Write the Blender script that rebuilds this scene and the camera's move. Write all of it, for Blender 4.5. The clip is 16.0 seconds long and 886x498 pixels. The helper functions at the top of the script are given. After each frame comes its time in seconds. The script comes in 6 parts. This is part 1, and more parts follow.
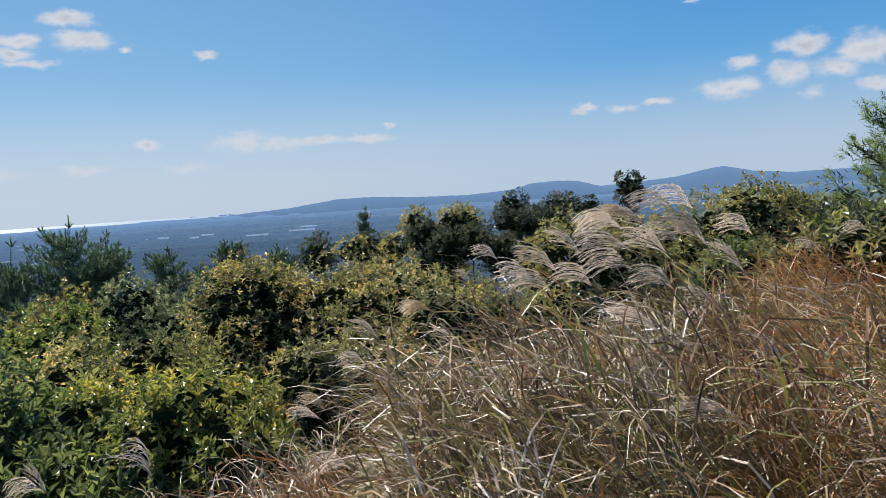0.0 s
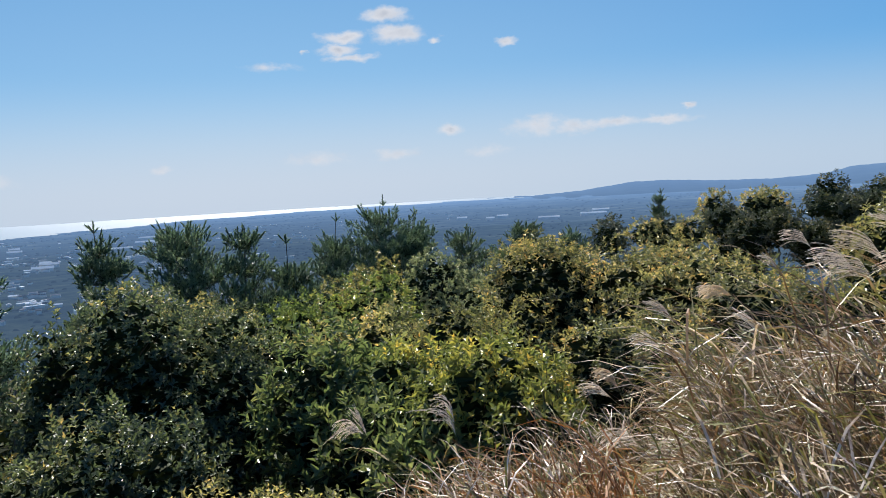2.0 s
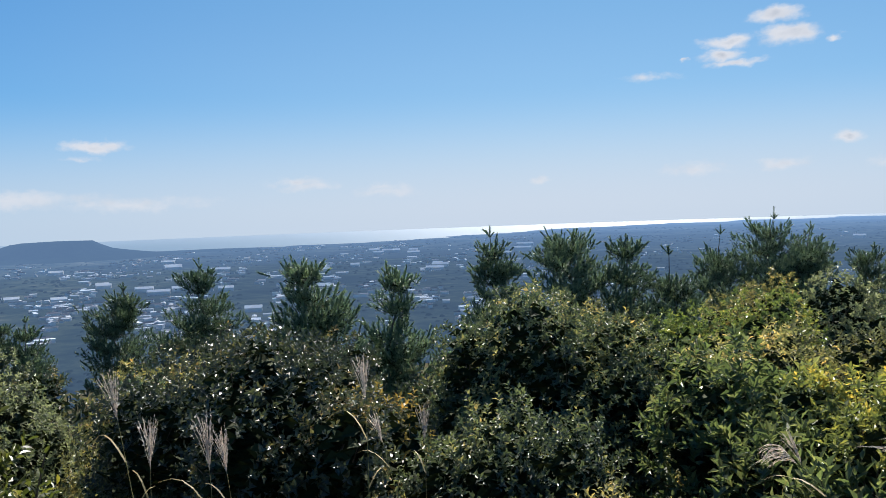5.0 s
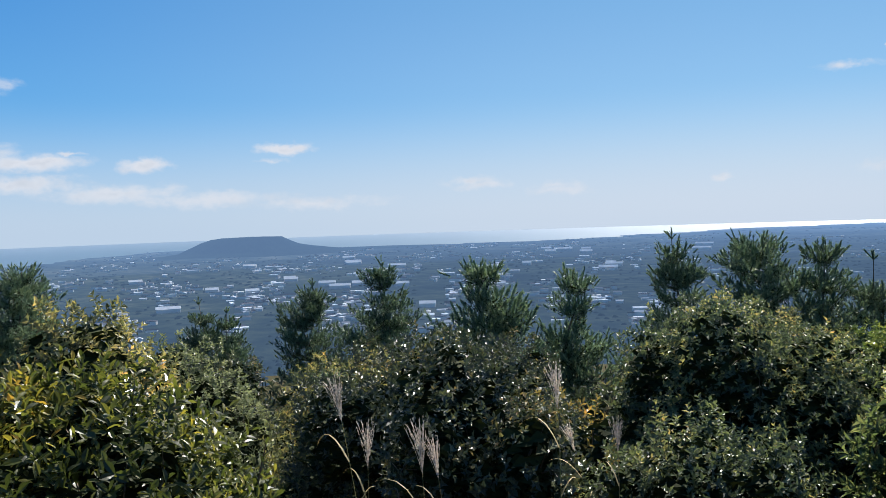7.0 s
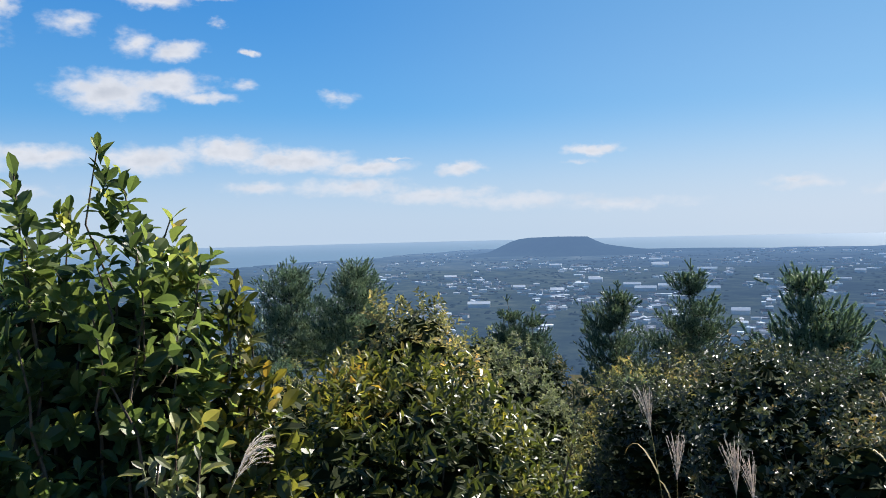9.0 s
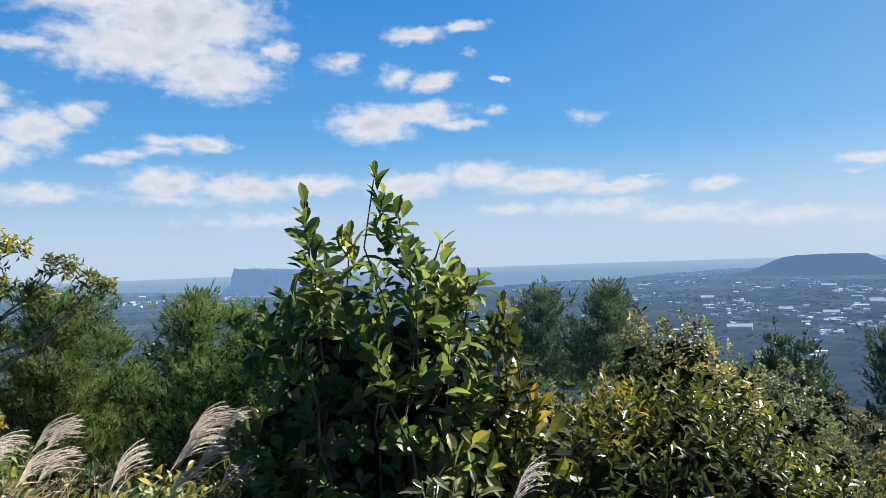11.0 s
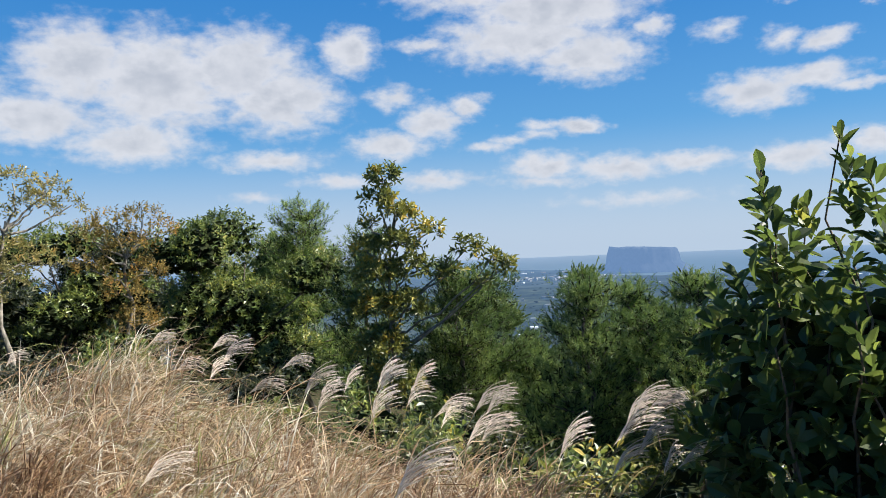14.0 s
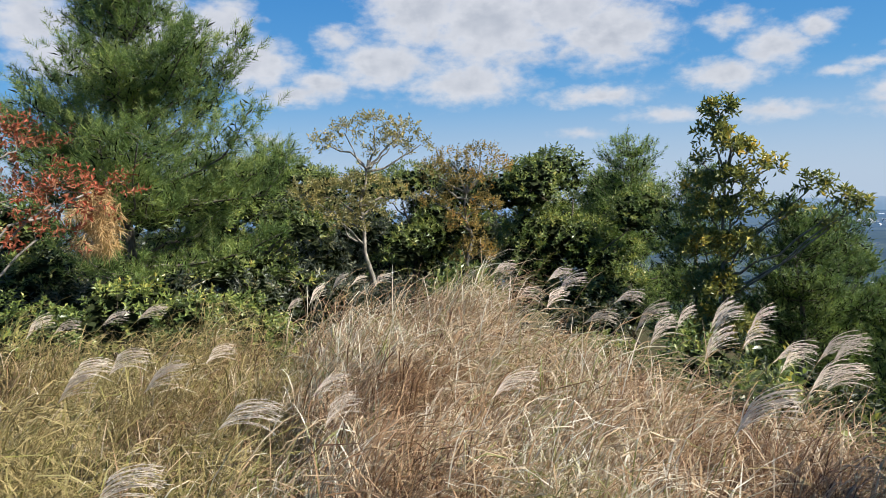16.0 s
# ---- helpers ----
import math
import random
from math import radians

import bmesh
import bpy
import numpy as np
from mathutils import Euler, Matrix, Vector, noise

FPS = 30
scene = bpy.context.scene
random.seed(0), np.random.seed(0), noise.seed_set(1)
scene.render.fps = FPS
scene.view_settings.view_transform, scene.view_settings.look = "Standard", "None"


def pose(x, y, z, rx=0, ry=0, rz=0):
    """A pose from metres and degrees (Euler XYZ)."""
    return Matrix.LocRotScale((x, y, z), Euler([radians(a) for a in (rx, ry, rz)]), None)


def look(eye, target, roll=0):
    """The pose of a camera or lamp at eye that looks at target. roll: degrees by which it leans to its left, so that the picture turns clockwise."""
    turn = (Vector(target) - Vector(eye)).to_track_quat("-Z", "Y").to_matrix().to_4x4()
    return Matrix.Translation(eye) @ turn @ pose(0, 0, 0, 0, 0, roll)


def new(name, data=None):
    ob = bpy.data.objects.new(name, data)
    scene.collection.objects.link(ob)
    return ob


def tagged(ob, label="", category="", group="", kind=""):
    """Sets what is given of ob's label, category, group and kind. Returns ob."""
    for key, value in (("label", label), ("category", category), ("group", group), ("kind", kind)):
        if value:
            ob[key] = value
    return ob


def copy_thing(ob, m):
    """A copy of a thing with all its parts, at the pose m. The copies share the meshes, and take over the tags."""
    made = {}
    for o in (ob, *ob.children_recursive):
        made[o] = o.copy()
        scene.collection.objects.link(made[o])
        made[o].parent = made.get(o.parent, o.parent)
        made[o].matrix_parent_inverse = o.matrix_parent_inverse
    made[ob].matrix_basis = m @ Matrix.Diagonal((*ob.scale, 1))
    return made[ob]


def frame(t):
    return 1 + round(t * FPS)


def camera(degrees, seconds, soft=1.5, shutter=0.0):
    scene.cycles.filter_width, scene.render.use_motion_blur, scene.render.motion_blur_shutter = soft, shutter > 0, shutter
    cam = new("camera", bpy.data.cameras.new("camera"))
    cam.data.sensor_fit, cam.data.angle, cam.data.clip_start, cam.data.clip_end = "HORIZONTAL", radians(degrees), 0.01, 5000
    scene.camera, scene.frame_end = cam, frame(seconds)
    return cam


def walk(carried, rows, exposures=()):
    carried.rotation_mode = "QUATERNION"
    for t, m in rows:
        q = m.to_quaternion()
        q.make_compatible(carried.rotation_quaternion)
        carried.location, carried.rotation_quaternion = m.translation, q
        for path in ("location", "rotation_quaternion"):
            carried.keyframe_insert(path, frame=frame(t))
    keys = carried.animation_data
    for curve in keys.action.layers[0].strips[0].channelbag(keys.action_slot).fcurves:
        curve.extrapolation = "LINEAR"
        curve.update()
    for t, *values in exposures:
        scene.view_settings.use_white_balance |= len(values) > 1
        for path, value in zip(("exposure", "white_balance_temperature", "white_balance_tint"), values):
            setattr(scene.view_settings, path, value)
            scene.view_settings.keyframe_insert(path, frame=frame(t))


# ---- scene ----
cam = camera(58.03, 16.0, soft=0.6)
EXPOSURE = 1.25
# seconds, place, yaw, pitch, roll
PATH = [
    (0.0, -0.061, 0.530, 1.542, -0.00, -4.42, 3.66),
    (0.5, -0.061, 0.517, 1.539, 5.48, -4.37, 3.50),
    (1.0, -0.055, 0.511, 1.533, 11.00, -4.32, 3.45),
    (1.5, -0.058, 0.483, 1.525, 16.89, -4.37, 3.56),
    (2.0, -0.088, 0.458, 1.523, 20.75, -4.41, 3.30),
    (2.5, -0.126, 0.437, 1.520, 23.99, -4.15, 3.32),
    (3.0, -0.171, 0.413, 1.522, 28.28, -3.70, 3.46),
    (3.5, -0.214, 0.400, 1.517, 32.67, -3.25, 3.62),
    (4.0, -0.255, 0.306, 1.533, 38.53, -3.01, 3.22),
    (4.5, -0.312, 0.279, 1.523, 43.27, -2.71, 2.60),
    (7.0, -0.404, 0.125, 1.603, 59.28, -2.12, 1.95),
    (7.5, -0.408, 0.124, 1.610, 62.87, -2.29, 2.01),
    (8.0, -0.389, 0.113, 1.624, 66.75, -2.24, 1.68),
    (8.5, -0.385, 0.103, 1.625, 73.57, -1.91, 1.45),
    (9.0, -0.367, 0.084, 1.634, 80.95, -1.45, 1.43),
    (9.5, -0.349, 0.083, 1.635, 87.14, -0.95, 1.60),
    (10.0, -0.356, 0.092, 1.635, 92.23, -0.41, 1.76),
    (12.5, -0.593, -0.189, 1.652, 108.58, 1.07, 2.45),
    (13.0, -0.564, -0.221, 1.649, 114.54, 1.02, 2.49),
    (13.5, -0.507, -0.254, 1.650, 120.77, 0.77, 2.51),
    (14.0, -0.455, -0.290, 1.639, 125.12, -0.02, 2.49),
    (14.5, -0.411, -0.282, 1.639, 132.68, -1.32, 2.11),
    (15.0, -0.411, -0.279, 1.626, 138.38, -2.27, 1.53),
    (15.5, -0.307, -0.227, 1.647, 144.09, -3.21, 1.79),
    (16.0, -0.293, -0.222, 1.656, 148.09, -3.72, 2.04),
]
walk(cam, [(t, pose(x, y, z, 90 + pitch, roll, yaw)) for t, x, y, z, yaw, pitch, roll in PATH], [(0.0, EXPOSURE - 0.11), (2.0, EXPOSURE - 0.03), (7.0, EXPOSURE + 0.05), (10.0, EXPOSURE + 0.10), (13.0, EXPOSURE + 0.06), (16.0, EXPOSURE - 0.06)])

# ---- sky, sun ----
SUN_AZ, SUN_EL = 35.0, 42.0
SKY = 0.07


def bearing(az, el=0.0):
    """The way that lies az degrees to the left of the y axis and el degrees up."""
    a, e = radians(az), radians(el)
    return Vector((-math.sin(a) * math.cos(e), math.cos(a) * math.cos(e), math.sin(e)))


def node(tree, kind, **sockets):
    n = tree.nodes.new(kind)
    for key, value in sockets.items():
        key = key.replace("_", " ")
        n.inputs[int(key) if key.isdigit() else key].default_value = value
    return n


def maths(tree, op, a, b=0.0, clamp=False):
    n = tree.nodes.new("ShaderNodeMath")
    n.operation, n.use_clamp = op, clamp
    for i, v in enumerate((a, b)):
        if isinstance(v, (int, float)):
            n.inputs[i].default_value = v
        else:
            tree.links.new(v, n.inputs[i])
    return n.outputs[0]


def vmaths(tree, op, a, b=None):
    n = tree.nodes.new("ShaderNodeVectorMath")
    n.operation = op
    for i, v in enumerate((a, b)):
        if v is None:
            continue
        if isinstance(v, tuple):
            n.inputs[i].default_value = v
        else:
            tree.links.new(v, n.inputs[i])
    return n.outputs["Value" if op in ("LENGTH", "DOT_PRODUCT") else "Vector"]


def smooth(tree, value, low, high, to_low=0.0, to_high=1.0):
    n = tree.nodes.new("ShaderNodeMapRange")
    n.interpolation_type = "SMOOTHSTEP"
    tree.links.new(value, n.inputs["Value"])
    for key, v in (("From Min", low), ("From Max", high), ("To Min", to_low), ("To Max", to_high)):
        n.inputs[key].default_value = v
    return n.outputs["Result"]


def mix_colour(tree, fac, a, b):
    n = tree.nodes.new("ShaderNodeMix")
    n.data_type = "RGBA"
    for key, v in ((0, fac), (6, a), (7, b)):
        if isinstance(v, (tuple, float, int)):
            n.inputs[key].default_value = v
        else:
            tree.links.new(v, n.inputs[key])
    return n.outputs[2]


def noise_tex(tree, vector, scale, detail=4.0, rough=0.55, dist=0.0):
    n = tree.nodes.new("ShaderNodeTexNoise")
    n.inputs["Scale"].default_value, n.inputs["Detail"].default_value = scale, detail
    n.inputs["Roughness"].default_value, n.inputs["Distortion"].default_value = rough, dist
    if vector is not None:
        tree.links.new(vector, n.inputs["Vector"])
    return n


# cumulus: bearing, height over the horizon, half width, half height, in degrees, and thickness
CLOUDS_SOUTH = [
    (24.2, 12.2, 1.7, 0.6, 1.00), (23.3, 10.8, 1.9, 0.7, 1.00), (27.2, 10.7, 1.7, 0.5, 1.00), (27.7, 9.9, 1.5, 0.5, 1.00), (26.7, 9.3, 2.0, 0.3, 0.80), (20.5, 10.4, 0.5, 0.3, 0.80),
    (30.0, 9.9, 0.3, 0.2, 0.80), (15.8, 9.9, 0.9, 0.3, 0.90), (19.8, 4.1, 1.1, 0.4, 0.80), (13.9, 4.0, 2.2, 0.7, 0.75), (11.1, 3.8, 2.3, 0.5, 0.70), (8.4, 3.8, 2.3, 0.4, 0.75),
    (5.2, 3.8, 2.3, 0.3, 0.75), (3.8, 4.7, 0.6, 0.2, 0.90), (29.6, 2.5, 2.4, 0.5, 0.60), (24.0, 2.5, 1.8, 0.4, 0.65), (17.1, 2.4, 1.8, 0.4, 0.55), (40.1, 2.3, 0.7, 0.3, 0.60),
    (32.2, 8.8, 2.3, 0.3, 0.40),
]
CLOUDS_RIDGE = [
    (-24.5, 7.7, 1.7, 0.8, 1.00), (-27.9, 6.9, 1.9, 1.1, 1.00), (-23.5, 6.0, 1.4, 0.8, 0.80), (-26.3, 6.0, 1.7, 0.8, 0.90), (-20.6, 7.0, 1.2, 0.5, 0.90), (-20.0, 5.3, 2.1, 0.7, 0.90),
    (-10.1, 4.9, 0.9, 0.5, 0.90), (-13.0, 4.7, 1.2, 0.3, 0.70), (-15.3, 4.9, 1.1, 0.3, 0.80), (-24.8, 4.6, 0.9, 0.4, 0.60), (-28.5, 4.7, 1.2, 0.5, 0.80), (-17.6, 11.2, 0.7, 0.2, 0.80),
]
CLOUDS_SEA = [
    (70.4, 5.4, 2.0, 0.4, 0.95), (71.1, 4.6, 0.9, 0.2, 0.50), (57.2, 2.7, 2.0, 0.4, 0.70), (39.9, 2.3, 0.5, 0.3, 0.55), (51.0, 2.1, 1.6, 0.4, 0.50), (88.3, 9.3, 1.4, 0.5, 0.50),
    (56.5, 2.4, 2.0, 0.4, 0.65), (51.0, 1.8, 2.4, 0.4, 0.50), (39.8, 2.2, 0.7, 0.2, 0.50), (79.6, 4.3, 1.8, 0.5, 0.90), (83.9, 5.1, 1.0, 0.2, 0.70),
]
CLOUDS_BANK = [
    (117.6, 5.5, 3.3, 1.1, 0.95), (112.4, 5.1, 4.2, 1.0, 0.95), (107.3, 5.3, 3.1, 0.8, 0.95), (101.1, 5.1, 3.6, 1.0, 1.00), (95.9, 5.7, 3.4, 1.0, 1.00), (91.4, 5.0, 4.4, 0.9, 1.00),
    (86.2, 4.5, 3.6, 0.6, 0.90), (83.8, 5.1, 0.8, 0.2, 0.70), (79.5, 4.3, 1.9, 0.4, 0.95), (87.4, 3.1, 4.4, 0.7, 0.85), (81.5, 2.4, 5.2, 0.7, 0.80), (75.8, 1.9, 5.8, 0.6, 0.70),
    (68.6, 1.5, 5.6, 0.5, 0.60), (93.9, 3.2, 2.4, 0.5, 0.70), (111.0, 2.9, 6.1, 0.6, 0.50), (117.6, 4.4, 3.3, 0.5, 0.60),
]
CLOUDS_SCATTERED = [
    (100.1, 15.5, 2.4, 0.6, 1.00), (96.5, 16.0, 1.7, 0.4, 0.90), (105.5, 13.7, 1.7, 0.7, 0.70), (99.1, 12.3, 1.8, 0.7, 0.95), (101.7, 12.7, 1.1, 0.9, 0.70), (94.2, 12.4, 0.6, 0.3, 1.00),
    (96.2, 14.2, 0.4, 0.3, 0.50), (103.3, 9.5, 3.4, 1.4, 1.10), (99.7, 10.1, 3.0, 0.9, 1.00), (97.6, 9.3, 2.4, 0.5, 0.80), (94.7, 10.2, 1.0, 0.4, 0.50), (88.1, 9.1, 1.2, 0.4, 0.40),
    (115.0, 8.2, 1.8, 0.7, 0.90), (117.3, 8.5, 2.9, 0.4, 0.55), (120.1, 7.5, 1.8, 0.5, 0.70),
]
CLOUDS_EAST = [
    (121.2, 18.0, 7.4, 2.0, 1.10), (116.4, 16.4, 6.7, 2.3, 1.20), (118.9, 14.4, 6.7, 2.1, 1.10), (114.1, 13.0, 4.4, 1.9, 1.10), (109.6, 14.5, 1.5, 0.7, 0.90), (125.7, 14.3, 2.3, 0.6, 0.70),
    (137.2, 6.6, 4.4, 0.8, 0.90), (128.5, 7.5, 3.2, 1.2, 1.00), (125.5, 9.0, 2.4, 1.5, 1.00), (128.2, 10.8, 1.9, 1.0, 0.75), (123.1, 10.0, 1.8, 1.0, 0.90), (121.4, 7.1, 2.0, 0.5, 0.70),
    (117.9, 7.9, 1.7, 0.5, 0.55), (114.5, 8.1, 1.6, 0.6, 0.95), (132.5, 5.1, 3.0, 0.6, 0.75), (125.8, 4.9, 4.0, 0.7, 0.75),
]
CLOUDS_GREAT = [
    (149.2, 12.9, 4.1, 3.0, 1.20), (144.3, 12.0, 5.8, 3.8, 1.20), (138.8, 12.8, 4.7, 3.1, 1.20), (136.1, 10.8, 4.7, 2.7, 1.10), (131.1, 14.0, 2.1, 1.8, 1.10), (151.9, 9.3, 4.5, 2.0, 1.05),
    (146.0, 8.0, 5.0, 1.7, 1.05), (155.0, 11.2, 1.8, 1.0, 0.80), (160.3, 4.5, 2.1, 0.4, 0.50), (138.3, 4.2, 2.0, 0.4, 0.50), (163.0, 12.0, 2.6, 2.1, 1.10), (166.3, 11.4, 4.4, 2.6, 1.10),
    (160.9, 9.5, 3.2, 2.1, 1.10), (156.3, 8.2, 2.5, 1.1, 1.00), (158.3, 7.4, 3.5, 0.9, 0.90), (174.5, 11.8, 3.1, 2.3, 1.10), (172.3, 9.8, 4.3, 2.3, 1.00), (160.1, 3.1, 2.7, 0.4, 0.50),
]


def make_world():
    world = bpy.data.worlds.new("sky")
    world.use_nodes = True
    scene.world = world
    t = world.node_tree
    t.nodes.clear()
    sky = t.nodes.new("ShaderNodeTexSky")
    sky.sky_type, sky.sun_disc = "NISHITA", False
    sky.sun_elevation, sky.sun_rotation = radians(SUN_EL), radians(-SUN_AZ)
    sky.altitude, sky.air_density, sky.dust_density, sky.ozone_density = 300.0, 1.0, 0.6, 2.0
    way = t.nodes.new("ShaderNodeTexCoord").outputs["Generated"]
    xyz = t.nodes.new("ShaderNodeSeparateXYZ")
    t.links.new(way, xyz.inputs[0])
    az = maths(t, "MULTIPLY", maths(t, "ARCTAN2", maths(t, "MULTIPLY", xyz.outputs[0], -1.0), xyz.outputs[1]), 57.29578)
    el = maths(t, "MULTIPLY", maths(t, "ARCSINE", xyz.outputs[2]), 57.29578)
    flat = t.nodes.new("ShaderNodeCombineXYZ")
    t.links.new(az, flat.inputs[0])
    t.links.new(el, flat.inputs[1])
    flat = flat.outputs[0]
    # billows bend the cloud edges
    stretched = vmaths(t, "MULTIPLY", flat, (0.75, 1.2, 1.0))
    wob = noise_tex(t, stretched, 0.55, 3.0, 0.6)
    bend = vmaths(t, "MULTIPLY", vmaths(t, "SUBTRACT", wob.outputs["Color"], (0.5, 0.5, 0.5)), (2.0, 0.9, 0.0))
    curl = noise_tex(t, stretched, 2.4, 3.0, 0.6)
    bend = vmaths(t, "ADD", bend, vmaths(t, "MULTIPLY", vmaths(t, "SUBTRACT", curl.outputs["Color"], (0.5, 0.5, 0.5)), (0.55, 0.35, 0.0)))
    bent = vmaths(t, "ADD", flat, bend)
    total = None
    for a, e, w, h, thick in CLOUDS_SOUTH + CLOUDS_RIDGE + CLOUDS_SEA + CLOUDS_BANK + CLOUDS_SCATTERED + CLOUDS_EAST + CLOUDS_GREAT:
        rel = t.nodes.new("ShaderNodeVectorMath")
        rel.operation = "MULTIPLY_ADD"
        t.links.new(bent, rel.inputs[0])
        rel.inputs[1].default_value, rel.inputs[2].default_value = (0.85 / w, 0.85 / h, 0.0), (-0.85 * a / w, -0.85 * e / h, 0.0)
        depth = t.nodes.new("ShaderNodeMath")
        depth.operation = "MULTIPLY_ADD"
        t.links.new(vmaths(t, "LENGTH", rel.outputs[0]), depth.inputs[0])
        depth.inputs[1].default_value, depth.inputs[2].default_value = -thick, thick
        total = depth.outputs[0] if total is None else maths(t, "MAXIMUM", total, depth.outputs[0])
    fine = noise_tex(t, stretched, 0.95, 6.0, 0.54)
    dens = maths(t, "ADD", total, maths(t, "MULTIPLY", maths(t, "SUBTRACT", fine.outputs["Fac"], 0.5), 1.05))
    cover = maths(t, "MULTIPLY", smooth(t, dens, -0.05, 0.72, 0.0, 0.95), smooth(t, el, 1.0, 6.0, 0.75, 1.0))
    # billows catch the light on top and are greyer in the thick of the cloud and below
    puff = noise_tex(t, flat, 0.42, 3.0, 0.5)
    above = noise_tex(t, vmaths(t, "ADD", flat, (0.0, 0.5, 0.0)), 0.42, 3.0, 0.5)
    relief = maths(t, "SUBTRACT", above.outputs["Fac"], puff.outputs["Fac"])
    shade = maths(t, "ADD", maths(t, "MULTIPLY", smooth(t, dens, 0.45, 1.2), smooth(t, puff.outputs["Fac"], 0.34, 0.62, 0.30, 0.80)), maths(t, "MULTIPLY", relief, 1.6))
    k = 2.0 ** -EXPOSURE / SKY
    cloud = mix_colour(t, maths(t, "ADD", shade, 0.0, True), (0.73 * k, 0.75 * k, 0.81 * k, 1), (0.48 * k, 0.52 * k, 0.60 * k, 1))
    # haze towards the horizon
    haze = smooth(t, el, 0.2, 9.0, 0.94, 0.0)
    tint = t.nodes.new("ShaderNodeMix")
    tint.data_type, tint.blend_type = "RGBA", "MULTIPLY"
    tint.inputs[0].default_value = 1.0
    t.links.new(sky.outputs[0], tint.inputs[6])
    tint.inputs[7].default_value = (0.27, 0.50, 0.66, 1)
    near_sun = smooth(t, vmaths(t, "DOT_PRODUCT", way, tuple(bearing(SUN_AZ, SUN_EL))), 0.51, 0.96)
    deep = mix_colour(t, near_sun, (0.035 * k, 0.25 * k, 0.68 * k, 1), (0.16 * k, 0.38 * k, 0.67 * k, 1))
    pale = mix_colour(t, near_sun, (0.17 * k, 0.46 * k, 0.82 * k, 1), (0.39 * k, 0.57 * k, 0.77 * k, 1))
    clear = mix_colour(t, smooth(t, el, 1.0, 20.0), pale, deep)
    clear = mix_colour(t, smooth(t, el, 22.0, 65.0), clear, (0.02 * k, 0.10 * k, 0.36 * k, 1))
    blue = mix_colour(t, 0.75, tint.outputs[2], clear)
    haze = maths(t, "MULTIPLY", haze, maths(t, "ADD", 0.78, maths(t, "MULTIPLY", near_sun, 0.22)))
    low_sky = mix_colour(t, near_sun, (0.60 * k, 0.67 * k, 0.78 * k, 1), (0.65 * k, 0.71 * k, 0.83 * k, 1))
    base = mix_colour(t, haze, blue, low_sky)
    out = mix_colour(t, cover, base, cloud)
    bg = node(t, "ShaderNodeBackground", Strength=SKY)
    t.links.new(out, bg.inputs["Color"])
    end = t.nodes.new("ShaderNodeOutputWorld")
    t.links.new(bg.outputs[0], end.inputs["Surface"])


make_world()
sun = new("sun", bpy.data.lights.new("sun", "SUN"))
sun.data.energy, sun.data.angle, sun.data.color = 5.0, radians(0.53), (1.0, 0.95, 0.87)
sun.matrix_world = look(bearing(SUN_AZ, SUN_EL) * 60, (0, 0, 0))

# ---- materials ----


def material(name):
    m = bpy.data.materials.new(name)
    m.use_nodes = True
    t = m.node_tree
    t.nodes.clear()
    end = t.nodes.new("ShaderNodeOutputMaterial")
    return m, t, end


def ramp(tree, value, stops):
    n = tree.nodes.new("ShaderNodeValToRGB")
    while len(n.color_ramp.elements) < len(stops):
        n.color_ramp.elements.new(0.5)
    for e, (at, colour) in zip(n.color_ramp.elements, stops):
        e.position, e.color = at, (*colour, 1)
    tree.links.new(value, n.inputs[0])
    return n.outputs[0]


def leaf_material(name, stops, gloss=0.45, through_light=0.35, spec=0.4, shine=(1.4, 1.4, 1.0), patchy=0.42, single=False):
    """Leaves: each island takes its own tone; the light shines through a little."""
    m, t, end = material(name)
    geo = t.nodes.new("ShaderNodeNewGeometry")
    info = t.nodes.new("ShaderNodeObjectInfo")
    patch = noise_tex(t, geo.outputs["Position"], 1.6, 2.0)
    mixv = maths(t, "ADD", maths(t, "MULTIPLY", info.outputs["Random"] if single else geo.outputs["Random Per Island"], 1.0 - patchy),
                 maths(t, "MULTIPLY", smooth(t, patch.outputs["Fac"], 0.34, 0.66), patchy))
    colour = ramp(t, mixv, stops)
    hsv = node(t, "ShaderNodeHueSaturation")
    t.links.new(maths(t, "ADD", 0.85, maths(t, "MULTIPLY", info.outputs["Random"], 0.3)), hsv.inputs["Value"])
    t.links.new(colour, hsv.inputs["Color"])
    fine = noise_tex(t, geo.outputs["Position"], 70.0, 2.0)
    body = node(t, "ShaderNodeBsdfPrincipled", Roughness=gloss)
    body.inputs["Specular IOR Level"].default_value = spec
    t.links.new(mix_colour(t, maths(t, "MULTIPLY", fine.outputs["Fac"], 0.35), hsv.outputs[0], (0.03, 0.035, 0.012, 1)), body.inputs["Base Color"])
    glow = node(t, "ShaderNodeBsdfTranslucent")
    lit = t.nodes.new("ShaderNodeMix")
    lit.data_type, lit.blend_type = "RGBA", "MULTIPLY"
    lit.inputs[0].default_value = 1.0
    t.links.new(hsv.outputs[0], lit.inputs[6])
    lit.inputs[7].default_value = (*shine, 1)
    t.links.new(lit.outputs[2], glow.inputs["Color"])
    both = node(t, "ShaderNodeMixShader", Fac=through_light)
    t.links.new(body.outputs[0], both.inputs[1])
    t.links.new(glow.outputs[0], both.inputs[2])
    t.links.new(both.outputs[0], end.inputs["Surface"])
    return m


